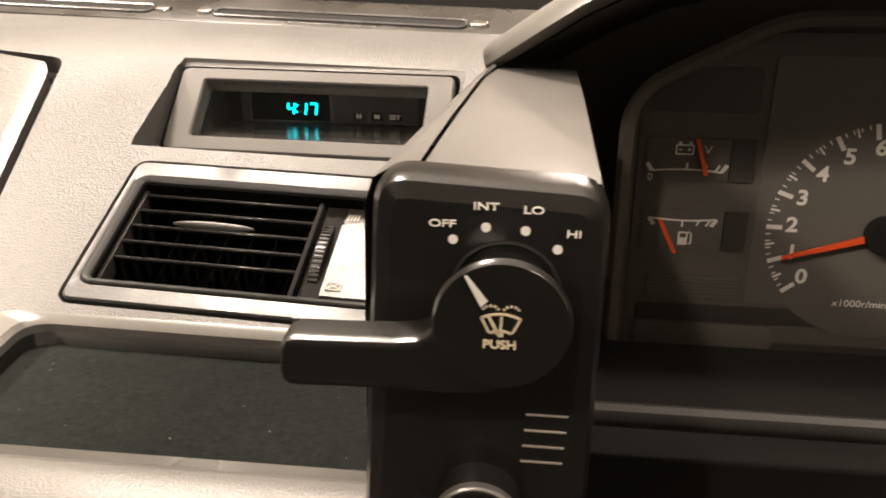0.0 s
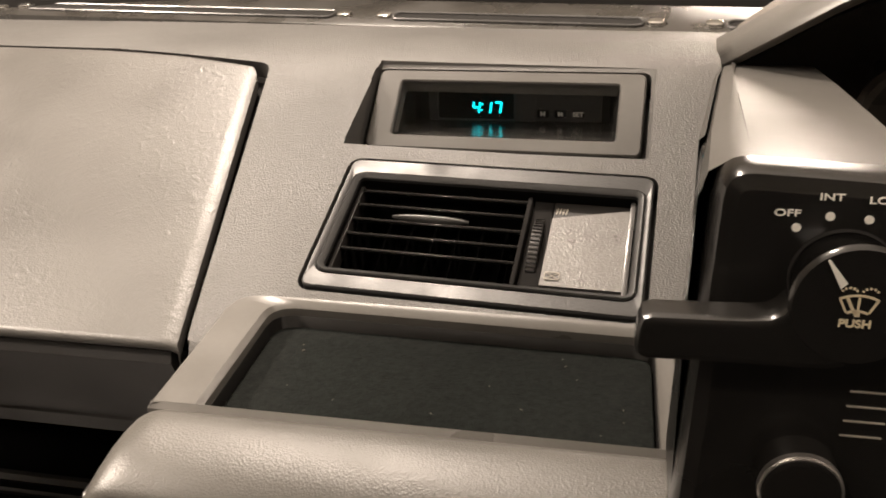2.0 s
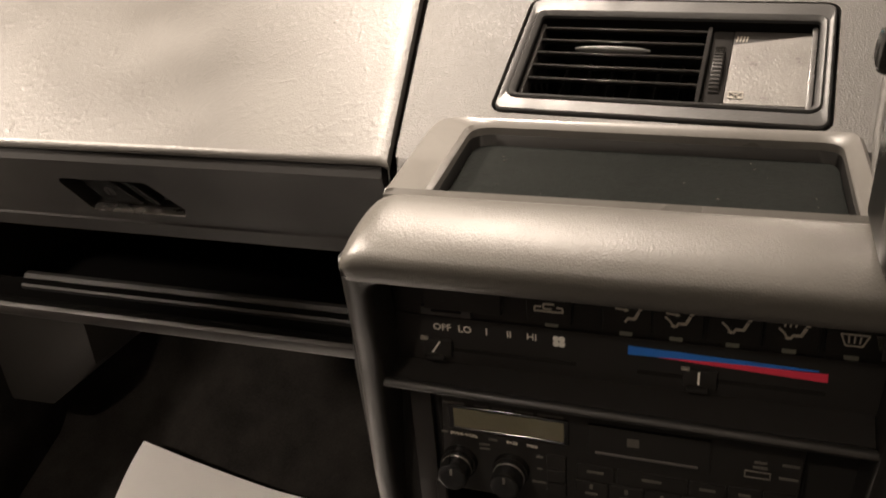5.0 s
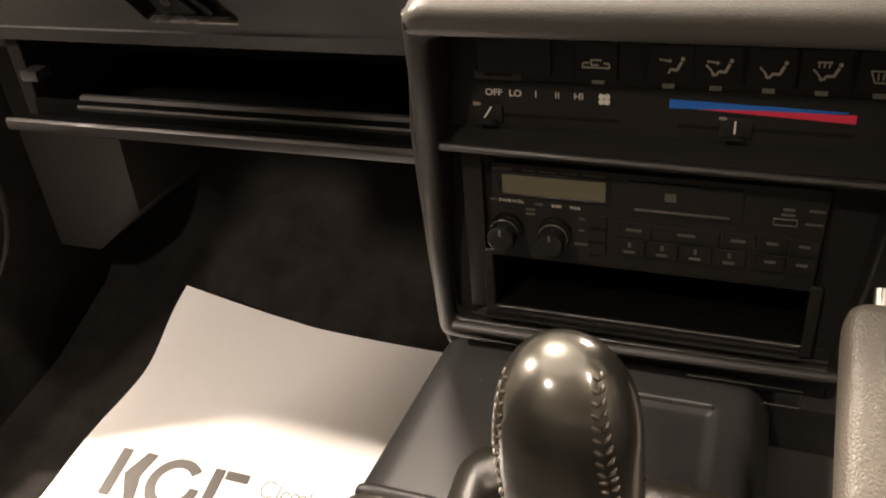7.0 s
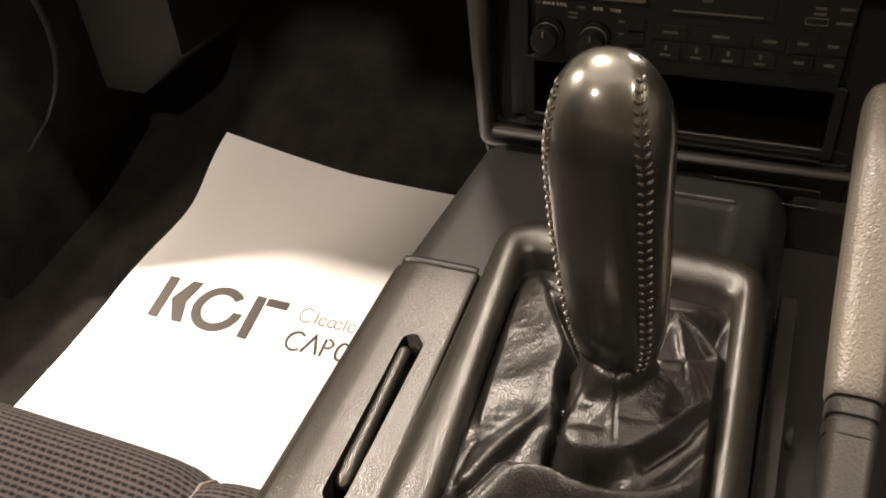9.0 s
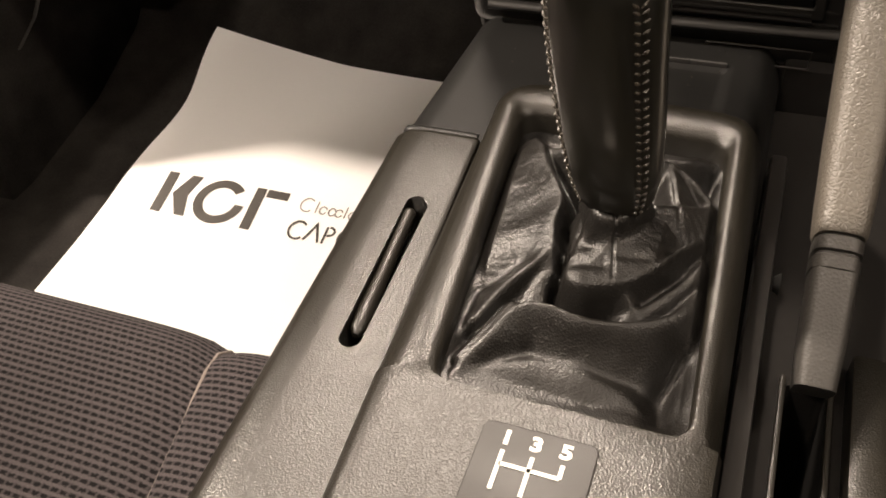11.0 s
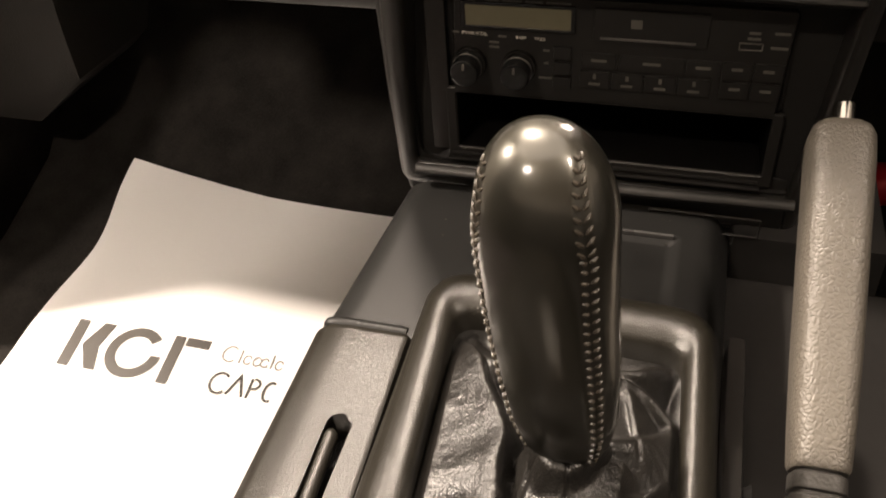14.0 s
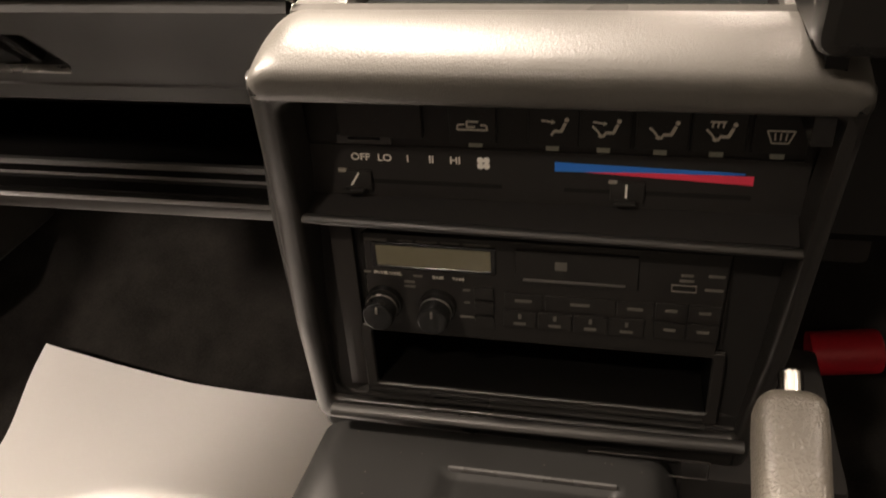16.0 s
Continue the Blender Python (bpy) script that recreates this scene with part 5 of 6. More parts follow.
    dents = (([(-0.0975, 0.060), (-0.095, 0.092)], 0.0065, 0.0055), ([(-0.1345, 0.146), (-0.128, 0.1125)], 0.0009, 0.001), ([(-0.1195, 0.2), (-0.1065, 0.158)], 0.001, 0.001),
             ([(-0.1445, 0.150), (-0.1452, 0.143), (-0.1485, 0.131), (-0.1495, 0.122)], 0.0014, 0.0024), ([(-0.174, 0.1235), (-0.181, 0.116)], 0.007, 0.003), ([(-0.17, 0.062), (-0.125, 0.057)], 0.006, 0.0015), ([(-0.146, 0.1165), (-0.1335, 0.1172)], 0.003, 0.0018), ([(-0.127, 0.1225), (-0.116, 0.1245)], 0.002, 0.001), ([(-0.142, 0.127), (-0.13, 0.131)], 0.0022, 0.0009))

    def smooth(line):
        """A curve through the points of a crest."""
        pts, out = [np.array(p, float) for p in line], []
        if len(pts) < 3:
            return pts
        pts = [2 * pts[0] - pts[1]] + pts + [2 * pts[-1] - pts[-2]]
        for p0, p1, p2, p3 in zip(pts, pts[1:], pts[2:], pts[3:]):
            for i in range(5):
                t = i / 5
                out.append(0.5 * (2 * p1 + (p2 - p0) * t + (2 * p0 - 5 * p1 + 4 * p2 - p3) * t * t + (3 * p1 - p0 - 3 * p2 + p3) * t ** 3))
        return out + [pts[-2]]

    def away(x, y, line):
        """Distance to a line, how far to its left, and the height of the nearest place on it."""
        best, sign, high = np.full(x.shape, 9.0), np.ones(x.shape), np.zeros(x.shape)
        for p, e in zip(line, line[1:]):
            dx, dy = e[0] - p[0], e[1] - p[1]
            t = np.clip(((x - p[0]) * dx + (y - p[1]) * dy) / (dx * dx + dy * dy), 0, 1)
            q = np.hypot(x - p[0] - t * dx, y - p[1] - t * dy)
            near = q < best
            best = np.where(near, q, best)
            sign = np.where(near, (dx * (y - p[1]) - dy * (x - p[0])) / math.hypot(dx, dy), sign)
            if len(p) > 2:
                high = np.where(near, p[2] + (e[2] - p[2]) * t, high)
        return best, sign, high

    def drape(q, slope, b=0.012):
        """How far slack leather hangs below a crest at a distance from it."""
        return slope * (0.62 * b * (1 - np.exp(-q / b)) + 0.38 * q)

    def heights(x, y):
        where = [Vector((u * 60, v * 60, 0.3)) for u, v in zip(x, y)]

        def rough(k, off=(0, 0, 0)):
            return np.array([noise.noise(p * k + Vector(off)) for p in where])

        wx, wy = x + 0.0014 * rough(1.3), y + 0.0014 * rough(1.3, (5, 2, 1))
        d = np.hypot(x - cx, (y - cy) * np.where(y < cy, 0.72, 0.9))
        cone = 0.452 - drape(np.maximum(0.0, d - 0.0115), 3.3, 0.009) - 2.2 * np.maximum(0.0, -0.1515 - 0.0013 * np.sin(y * 160) - x)
        well = np.clip((np.minimum(np.minimum(x + 0.2, -0.085 - x), np.minimum(y - 0.052, 0.232 - y)) - 0.006) / 0.02, 0, 1)
        sheets = [0.4125 - 0.017 * well * well * (3 - 2 * well) + 0.0012 * rough(1.0), cone]
        for line, left, right in folds:
            q, side, high = away(wx, wy, smooth(line))
            k = 0.5 + 0.5 * np.tanh(side / 0.0015)
            sheets.append(high - drape(np.sqrt(q * q + 0.0034 ** 2) - 0.0034, 1.5 * (left * k + right * (1 - k))))
        # the middle panel falls from the collar to a ledge that hangs over the front valley
        q, side, high = away(wx, wy, smooth(ledge))
        inner = np.where(side > 0, q, 0.0)
        panel = high + 0.3 * np.minimum(inner, 0.03) - drape(np.sqrt((q - inner) ** 2 + 0.0026 ** 2) - 0.0026, 3.4)
        sheets.append(panel - 2.5 * np.maximum(0.0, -0.1485 - x) - 2.5 * np.maximum(0.0, y - 0.15) - 1.5 * np.maximum(0.0, x + 0.112) * np.minimum(1.0, inner / 0.006))
        k = 0.0014
        top = np.max(sheets, axis=0)
        z = top + k * np.log(sum(np.exp((h - top) / k) for h in sheets))
        for line, w, h in dents:
            z = z - h * np.exp(-(away(x, y, line)[0] / w) ** 2)
        return z + 0.0006 * rough(1.2) + 0.0004 * (0.5 - abs(rough(3.1, (3, 1, 7)))) + 0.00008 * rough(7.3)

    loops, rim = [], GAITER
    fine = []
    for i in range(len(rim)):
        a, b = rim[i], rim[(i + 1) % len(rim)]
        c = max(1, int(math.dist(a, b) / 0.0012))
        fine += [(a[0] + (b[0] - a[0]) * j / c, a[1] + (b[1] - a[1]) * j / c) for j in range(c)]
    fine = np.array(fine)
    for k in range(84):
        t = k / 89
        x, y = fine[:, 0] + (cx - fine[:, 0]) * t, fine[:, 1] + (cy - fine[:, 1]) * t
        edge = min(1.0, t / 0.1)
        z = 0.4145 * (1 - edge) + heights(x, y) * edge
        loops.append([(float(u), float(v), float(w)) for u, v, w in zip(x, y, z)])
    part("gaiter", loft(loops, cap=(False, False)), LEATHER, root, "slack creased black leather gaiter", angle=75)
    neck = [[(cx + r * math.cos(a) * (1 + 0.06 * math.sin(5 * a)), cy + r * 0.92 * math.sin(a), z + 0.0012 * math.sin(3 * a + 1)) for a in [2 * math.pi * i / 36 for i in range(36)]] for r, z in ((0.0172, 0.4405), (0.0155, 0.446), (0.0147, 0.4495), (0.0138, 0.4505), (0.0125, 0.4485), (0.0105, 0.444))]
    part("gaiter_collar", loft(neck, cap=(False, False)), LEATHER, root, "gathered leather collar")
    return root


gear_lever()


# ---- handbrake ----
def handbrake():
    root = thing("handbrake", "grey grained handbrake lever pulled up", "handbrake")
    p0, p1 = Vector((-0.0365, 0.1195, 0.3905)), Vector((-0.0355, 0.317, 0.4985))
    d = (p1 - p0).normalized()
    side = Vector((1, 0, 0))
    up = side.cross(d).normalized()

    def section(t, w, h, e=0.62, drop=0.0):
        c = p0 + (p1 - p0) * t
        out = []
        for i in range(28):
            a = 2 * math.pi * i / 28
            x, y = math.cos(a), math.sin(a)
            q = c + side * (w * math.copysign(abs(x) ** e, x)) + up * (h * math.copysign(abs(y) ** e, y) - drop)
            out.append(tuple(q))
        return out

    part("grip", loft([section(0.285, 0.0108, 0.0145), section(0.295, 0.0118, 0.0155), section(0.36, 0.0126, 0.0158), section(0.5, 0.0136, 0.016), section(0.75, 0.0146, 0.0162), section(0.92, 0.015, 0.016), section(0.972, 0.0146, 0.0152), section(0.99, 0.013, 0.0135), section(1.0, 0.0105, 0.011), section(1.002, 0.006, 0.006)]), GRIP, root, "grained grey rubber grip", angle=60)
    for a, b in ((0.245, 0.28), (0.205, 0.24)):
        part("collar_ring", loft([section(a, 0.0098, 0.0135), section(a + 0.004, 0.0108, 0.0146), section(b - 0.004, 0.0108, 0.0146), section(b, 0.0098, 0.0135)]), HB_BASE, root, "grey collar ring")
    part("arm", loft([section(-0.03, 0.0088, 0.0125, 0.5), section(0.05, 0.0098, 0.0135, 0.5), section(0.2, 0.0104, 0.0142, 0.5), section(0.285, 0.0085, 0.012, 0.5)]), HB_BASE, root, "dark grey moulded arm")
    tip = p1 - d * 0.001 + up * 0.0055
    tm = Matrix.Translation(tip) @ d.to_track_quat("Z", "Y").to_matrix().to_4x4()
    part("release_button", disc(0.0052, -0.002, 0.0115, 24, 0.0016, tm), CHROME, root, "chrome release button")
    return root


HB_BASE = material("dark grey handbrake plastic", (0.034, 0.032, 0.029), 0.45, grain=0.3, grain_size=700, vary=0.1)
handbrake()


# ---- paper floor mat ----
def paper_height(x, y):
    rows = ((0.1, 0.0505), (0.276, 0.0585), (0.35, 0.063), (0.416, 0.0705), (0.474, 0.0825), (0.58, 0.107), (0.7, 0.138), (0.8, 0.165))
    for (a, p), (b, q) in zip(rows, rows[1:]):
        if y <= b:
            t = max(0, (y - a) / (b - a))
            z = p + (q - p) * t
            break
    else:
        z = 0.165
    k = max(0, min(1, (y - 0.5) / 0.2))
    return z - 0.017 * k * min(1, max(0, (x + 0.78) / 0.2)) + 0.004 * k * math.sin(math.pi * max(0, min(1, (x + 0.78) / 0.42)))


def paper_mat():
    root = thing("paper_floor_mat", "white printed paper mat on the footwell carpet", "paper mat")
    top = []
    for j in range(41):
        v = j / 40
        row = []
        for i in range(33):
            u = i / 32
            yt = 0.706 - 0.026 * u - 0.012 * math.sin(math.pi * u)
            y = 0.16 + (yt - 0.16) * v
            x0 = -0.782 + 0.02 * math.exp(-((y - 0.575) / 0.075) ** 2) + 0.002 * v
            x = x0 + (-0.335 - x0) * u
            row.append((x, y, paper_height(x, y)))
        top.append(row)
    bm = bmesh.new()
    loft(top, closed=False, bm=bm)
    loft([[(x, y, z - 0.0005) for x, y, z in r] for r in top], closed=False, bm=bm)
    part("sheet", bm, PAPER, root, angle=80)
    # the printed mark, as plain slanted shapes and bars

    def mark(name, pts, mat, label):
        g = bmesh.new()
        vs = [g.verts.new((x, y, paper_height(x, y) + 0.0007)) for x, y in pts]
        g.faces.new(vs)
        ws = [g.verts.new((x, y, paper_height(x, y) + 0.0003)) for x, y in pts]
        for i in range(len(vs)):
            j = (i + 1) % len(vs)
            g.faces.new((vs[i], ws[i], ws[j], vs[j]))
        return part(name, g, mat, root, label, smooth=False)

    def slanted(x0, x1, y0, y1):
        k = -0.05
        n = 6
        left = [(x0 + k * (y - y0), y) for y in [y0 + (y1 - y0) * i / n for i in range(n + 1)]]
        right = [(x1 + k * (y - y0), y) for y in [y1 + (y0 - y1) * i / n for i in range(n + 1)]]
        return left + right

    mark("printed_block", slanted(-0.72, -0.7065, 0.418, 0.475), INK, "dark slanted bar")
    mark("printed_block", [(-0.7035, 0.4465), (-0.6865, 0.4185), (-0.6735, 0.4185), (-0.683, 0.4465), (-0.676, 0.475), (-0.69, 0.475)], INK, "dark notched block")
    n = 30
    outer = [(-0.6395 + 0.0325 * math.cos(a), 0.4465 + 0.0305 * math.sin(a)) for a in [radians(42 + 318 * i / n) for i in range(n + 1)]]
    inner = [(-0.6395 + 0.0205 * math.cos(a), 0.4465 + 0.0195 * math.sin(a)) for a in [radians(42 + 318 * i / n) for i in range(n + 1)]]
    part("printed_arc", loft([[(x, y, paper_height(x, y) + 0.0007) for x, y in pair] for pair in zip(outer, inner)], closed=False), INK, root, "dark open ring", smooth=False)
    mark("printed_block", slanted(-0.599, -0.5865, 0.418, 0.475), INK, "dark slanted bar")
    mark("printed_block", slanted(-0.5865, -0.5585, 0.4645, 0.475), INK, "dark bar")
    def line(pts, w, mat, label):
        """A printed stroke of even width, one ribbon along its points."""
        sides = []
        for i, (x, y) in enumerate(pts):
            p, q = Vector(pts[max(0, i - 1)]), Vector(pts[min(len(pts) - 1, i + 1)])
            into = (Vector((x, y)) - p).normalized() if i else (q - Vector((x, y))).normalized()
            d = (q - p).normalized() if (q - p).length > 1e-9 else into
            d = Vector((-d.y, d.x)) * (w / 2) / max(0.35, abs(d.dot(into)))
            sides.append([(x + k * d.x, y + k * d.y) for k in (1, -1)])
        g = loft([[(x, y, paper_height(x, y) + 0.0007) for x, y in pair] for pair in sides], closed=False)
        return part("printed_stroke", g, mat, root, label, smooth=False)

    def loop(x, y, rx, ry, a0, a1):
        return [(x + rx * math.cos(radians(a0 + (a1 - a0) * i / 16)), y + ry * math.sin(radians(a0 + (a1 - a0) * i / 16))) for i in range(17)]

    # small line: a ring, thin bars and small rings; large line: open ring, angle and half rings
    line(loop(-0.532, 0.4645, 0.0085, 0.009, 45, 315), 0.0016, FAINT_INK, "thin pale open ring")
    for x in (-0.5195, -0.4835):
        line([(x, 0.456), (x - 0.0004, 0.4715)], 0.0016, FAINT_INK, "thin pale bar")
    for x in (-0.511, -0.5, -0.4915, -0.475):
        line(loop(x, 0.461, 0.0042, 0.005, 20, 340), 0.0015, FAINT_INK, "thin pale ring")
    line(loop(-0.5295, 0.4305, 0.0105, 0.0115, 45, 315), 0.0028, INK, "dark open ring")
    line([(-0.5185, 0.4195), (-0.5095, 0.442), (-0.5005, 0.4195)], 0.0028, INK, "dark open angle")
    line([(-0.4955, 0.4195), (-0.496, 0.4415)], 0.0028, INK, "dark upright bar")
    line(loop(-0.4935, 0.436, 0.0075, 0.0055, 90, -90), 0.0028, INK, "dark half ring")
    line(loop(-0.473, 0.4305, 0.0065, 0.0105, 60, 300), 0.0028, INK, "dark open ring")
    return root


paper_mat()


# ---- passenger seat ----
def seat():
    root = thing("passenger_seat", "grey-brown ribbed cloth passenger seat with a piped bolster", "car seat")

    def cushion(name, x0, x1, mat, y_front, crown, edge):
        bm = bmesh.new()
        uv = bm.loops.layers.uv.new("UVMap")
        n = 28
        prof = []
        for i in range(16):
            a = radians(-70 + 160 * i / 15)
            prof.append((y_front - 0.045 + 0.045 * math.cos(a), 0.23 + 0.045 * math.sin(a)))
        for i in range(1, 14):
            prof.append((y_front - 0.045 - 0.035 * i, 0.275 + 0.0035 * i ** 0.8))
        s = [0.0]
        for p, q in zip(prof, prof[1:]):
            s.append(s[-1] + math.dist(p, q))
        grid = []
        for j, (y, z) in enumerate(prof):
            row = []
            for i in range(n + 1):
                u = i / n
                x = x0 + (x1 - x0) * u + edge(y)
                e = min(u, 1 - u) * abs(x1 - x0)
                k = crown * (1 - math.exp(-e / 0.016)) - crown
                row.append((bm.verts.new((x, y + k * 0.55 * max(0, (y - y_front + 0.07) / 0.07), z + k * 0.9)), (x, s[j])))
            grid.append(row)
        for a, b in zip(grid, grid[1:]):
            for i in range(n):
                f = bm.faces.new((a[i][0], a[i + 1][0], b[i + 1][0], b[i][0]))
                for lp, c in zip(f.loops, (a[i][1], a[i + 1][1], b[i + 1][1], b[i][1])):
                    lp[uv].uv = c
        return part(name, bm, mat, root, angle=70)

    lean = lambda y: 0.022 * max(0.0, (0.14 - y)) / 0.1
    cushion("cushion", -0.88, -0.397, CLOTH, 0.158, 0.009, lean)
    cushion("bolster", -0.397, -0.297, CLOTH, 0.155, 0.008, lean)
    pipe = [[(-0.397 + lean(y) + 0.0015 * math.cos(a), y - 0.002 + 0.0015 * math.sin(a) * 0.3, z - 0.0064 + 0.0013 * math.sin(a)) for a in [2 * math.pi * i / 8 for i in range(8)]] for y, z in ((0.154, 0.235), (0.149, 0.2535), (0.136, 0.2665), (0.116, 0.2735), (0.076, 0.276), (0.0, 0.2815), (-0.1, 0.287), (-0.3, 0.295))]
    part("piping", loft(pipe), PIPING, root, "pale cloth piping")
    part("base", box(-0.87, -0.305, -0.4, 0.085, 0.06, 0.235, 0.02, 3), DARK_VINYL, root, "dark seat base")
    return root


PIPING = material("pale cloth piping", (0.16, 0.135, 0.12), 0.9, grain=0.6, grain_size=1200, kind="noise", vary=0.15)
seat()


# ---- wiper control pod on the instrument binnacle ----
def wiper_pod():
    root = thing("wiper_control_pod", "black wiper control pod with a rotary lever", "control pod")
    out = rpoly([(0.0182, 0.641), (0.0188, 0.7725), (-0.0402, 0.7755), (-0.0465, 0.641)], 0.0095, 6)
    part("housing", slab(out, -0.349, -0.335, FRONT, 0.0055), POD_BLACK, root, "satin black housing")
    part("rear_body", slab(rpoly([(0.0172, 0.641), (0.0172, 0.766), (-0.041, 0.766), (-0.0450, 0.641)], 0.004, 4), -0.4, -0.351, FRONT), POD_BLACK, root)
    f = upright(0.335)
    part("dial_recess", ring([(-0.0064 + 0.0142 * math.cos(2 * math.pi * i / 40), 0.7452 + 0.0142 * math.sin(2 * math.pi * i / 40)) for i in range(40)], [(-0.0064 + 0.013 * math.cos(2 * math.pi * i / 40), 0.7452 + 0.013 * math.sin(2 * math.pi * i / 40)) for i in range(40)], 0, 0.0008, f, 0.0006), MATT_BLACK, root)
    cx, cz, r = -0.0064, 0.7452, 0.0166
    turnpts = [(cx + r * math.cos(2 * math.pi * i / 48), cz + r * math.sin(2 * math.pi * i / 48)) for i in range(48)]

    def scaled(k):
        return [(cx + (x - cx) * k, cz + (y - cz) * k) for x, y in turnpts]

    g = loft([at(scaled(0.7), 0.0), at(scaled(0.73), 0.007), at(scaled(0.92), 0.0152), at(scaled(1.0), 0.0175), at(scaled(0.985), 0.0187), at(scaled(0.95), 0.0195)], f)
    arm = [(-0.0095, 0.7262), (-0.0045, 0.7285), (-0.0045, 0.742), (-0.0225, 0.7445), (-0.0242, 0.742), (-0.0268, 0.7405), (-0.032, 0.7399), (-0.045, 0.7395), (-0.0565, 0.7393), (-0.0592, 0.7382), (-0.0602, 0.7355), (-0.0608, 0.729), (-0.06, 0.7265), (-0.0575, 0.7253), (-0.045, 0.7256), (-0.03, 0.7258), (-0.018, 0.7258)]
    slab(arm, 0.0085, 0.0192, f, 0.0028, bm=g)
    dial = part("rotary_lever", g, POD_BLACK, root, "black rotary knob with a long lever")
    d = f @ shift(0, 0, 0.0196)
    part("pointer", slab([(-0.0152, 0.7578), (-0.0146, 0.7579), (-0.0098, 0.7519), (-0.0113, 0.7503)], 0, 0.0003, d), WHITE_PRINT, dial, "white pointer wedge", smooth=False)
    g, c = bmesh.new(), d @ shift(-0.0066, 0.7462)
    k = 0.00055
    bar(-0.0046, 0.0016, -0.0027, -0.0022, k, c, 0, 0.0003, g), bar(0.0046, 0.0016, 0.0027, -0.0022, k, c, 0, 0.0003, g)
    for i in range(6):
        a0, a1 = radians(118 - 56 * i / 6), radians(118 - 56 * (i + 1) / 6)
        for rr, oy in ((0.0098, -0.0072), (0.0052, -0.0069)):
            bar(rr * math.cos(a0), oy + rr * math.sin(a0), rr * math.cos(a1), oy + rr * math.sin(a1), k, c, 0, 0.0003, g)
    bar(-0.0006, -0.0025, -0.0028, 0.0018, k * 1.4, c, 0, 0.0003, g), bar(0, -0.0016, 0.0001, 0.0020, k, c, 0, 0.0003, g), bar(0, -0.0018, 0, -0.0032, k * 2.2, c, 0, 0.0003, g)
    for x0 in (-0.0024, 0.0024):
        for i in range(5):
            a = radians(20 + 32 * i)
            bar(x0 + 0.0019 * math.cos(a), 0.0032 + 0.0014 * math.sin(a), x0 + 0.0019 * math.cos(a + 0.3), 0.0032 + 0.0014 * math.sin(a + 0.3), k, c, 0, 0.0003, g)
    part("washer_symbol", g, LEGEND_CREAM, dial, "cream screen washer symbol", smooth=False)
    writing("legend", "PUSH", 0.0030, d @ shift(-0.0068, 0.7408), LEGEND_CREAM, dial, 1.1, 0.0001)
    for x, z, word in ((-0.0225, 0.7632, "OFF"), (-0.0118, 0.768, "INT"), (-0.0002, 0.7675, "LO"), (0.0098, 0.7618, "HI")):
        writing("legend", word, 0.0027, f @ shift(x, z, 0.0001), WHITE_PRINT, root, 1.45, 0.00004)
    for x, z in ((-0.0198, 0.7592), (-0.0117, 0.7627), (-0.002, 0.7622), (0.006, 0.7577)):
        part("dot", disc(0.0012, -0.0002, 0.0003, 16, 0, f @ shift(x, z)), WHITE_PRINT, root, "white dot")
    for i in range(4):
        part("grip_line", box(0.0, 0.0112, -0.0002, 0.0002, -0.0005, 0.0005, m=f @ shift(0.0003 - 0.0003 * i, 0.7105 - 0.0049 * i, 0)), DIM_PRINT, root, "pale ridge line")
    knob = part("dimmer_knob", disc(0.0118, -0.001, 0.0125, 36, 0.0025, f @ shift(-0.0115, 0.6825)), POD_BLACK, root, "round black knob")
    part("knob_ring", ring([(0.0119 * math.cos(2 * math.pi * i / 32), 0.0119 * math.sin(2 * math.pi * i / 32)) for i in range(32)], [(0.0102 * math.cos(2 * math.pi * i / 32), 0.0102 * math.sin(2 * math.pi * i / 32)) for i in range(32)], 0.009, 0.0118, f @ shift(-0.0115, 0.6825), 0.0006), BRIGHT_TRIM, knob, "shiny ring")
    return root


LEGEND_CREAM = material("cream symbol print", (0.62, 0.54, 0.38), 0.5, vary=0.06)
wiper_pod()


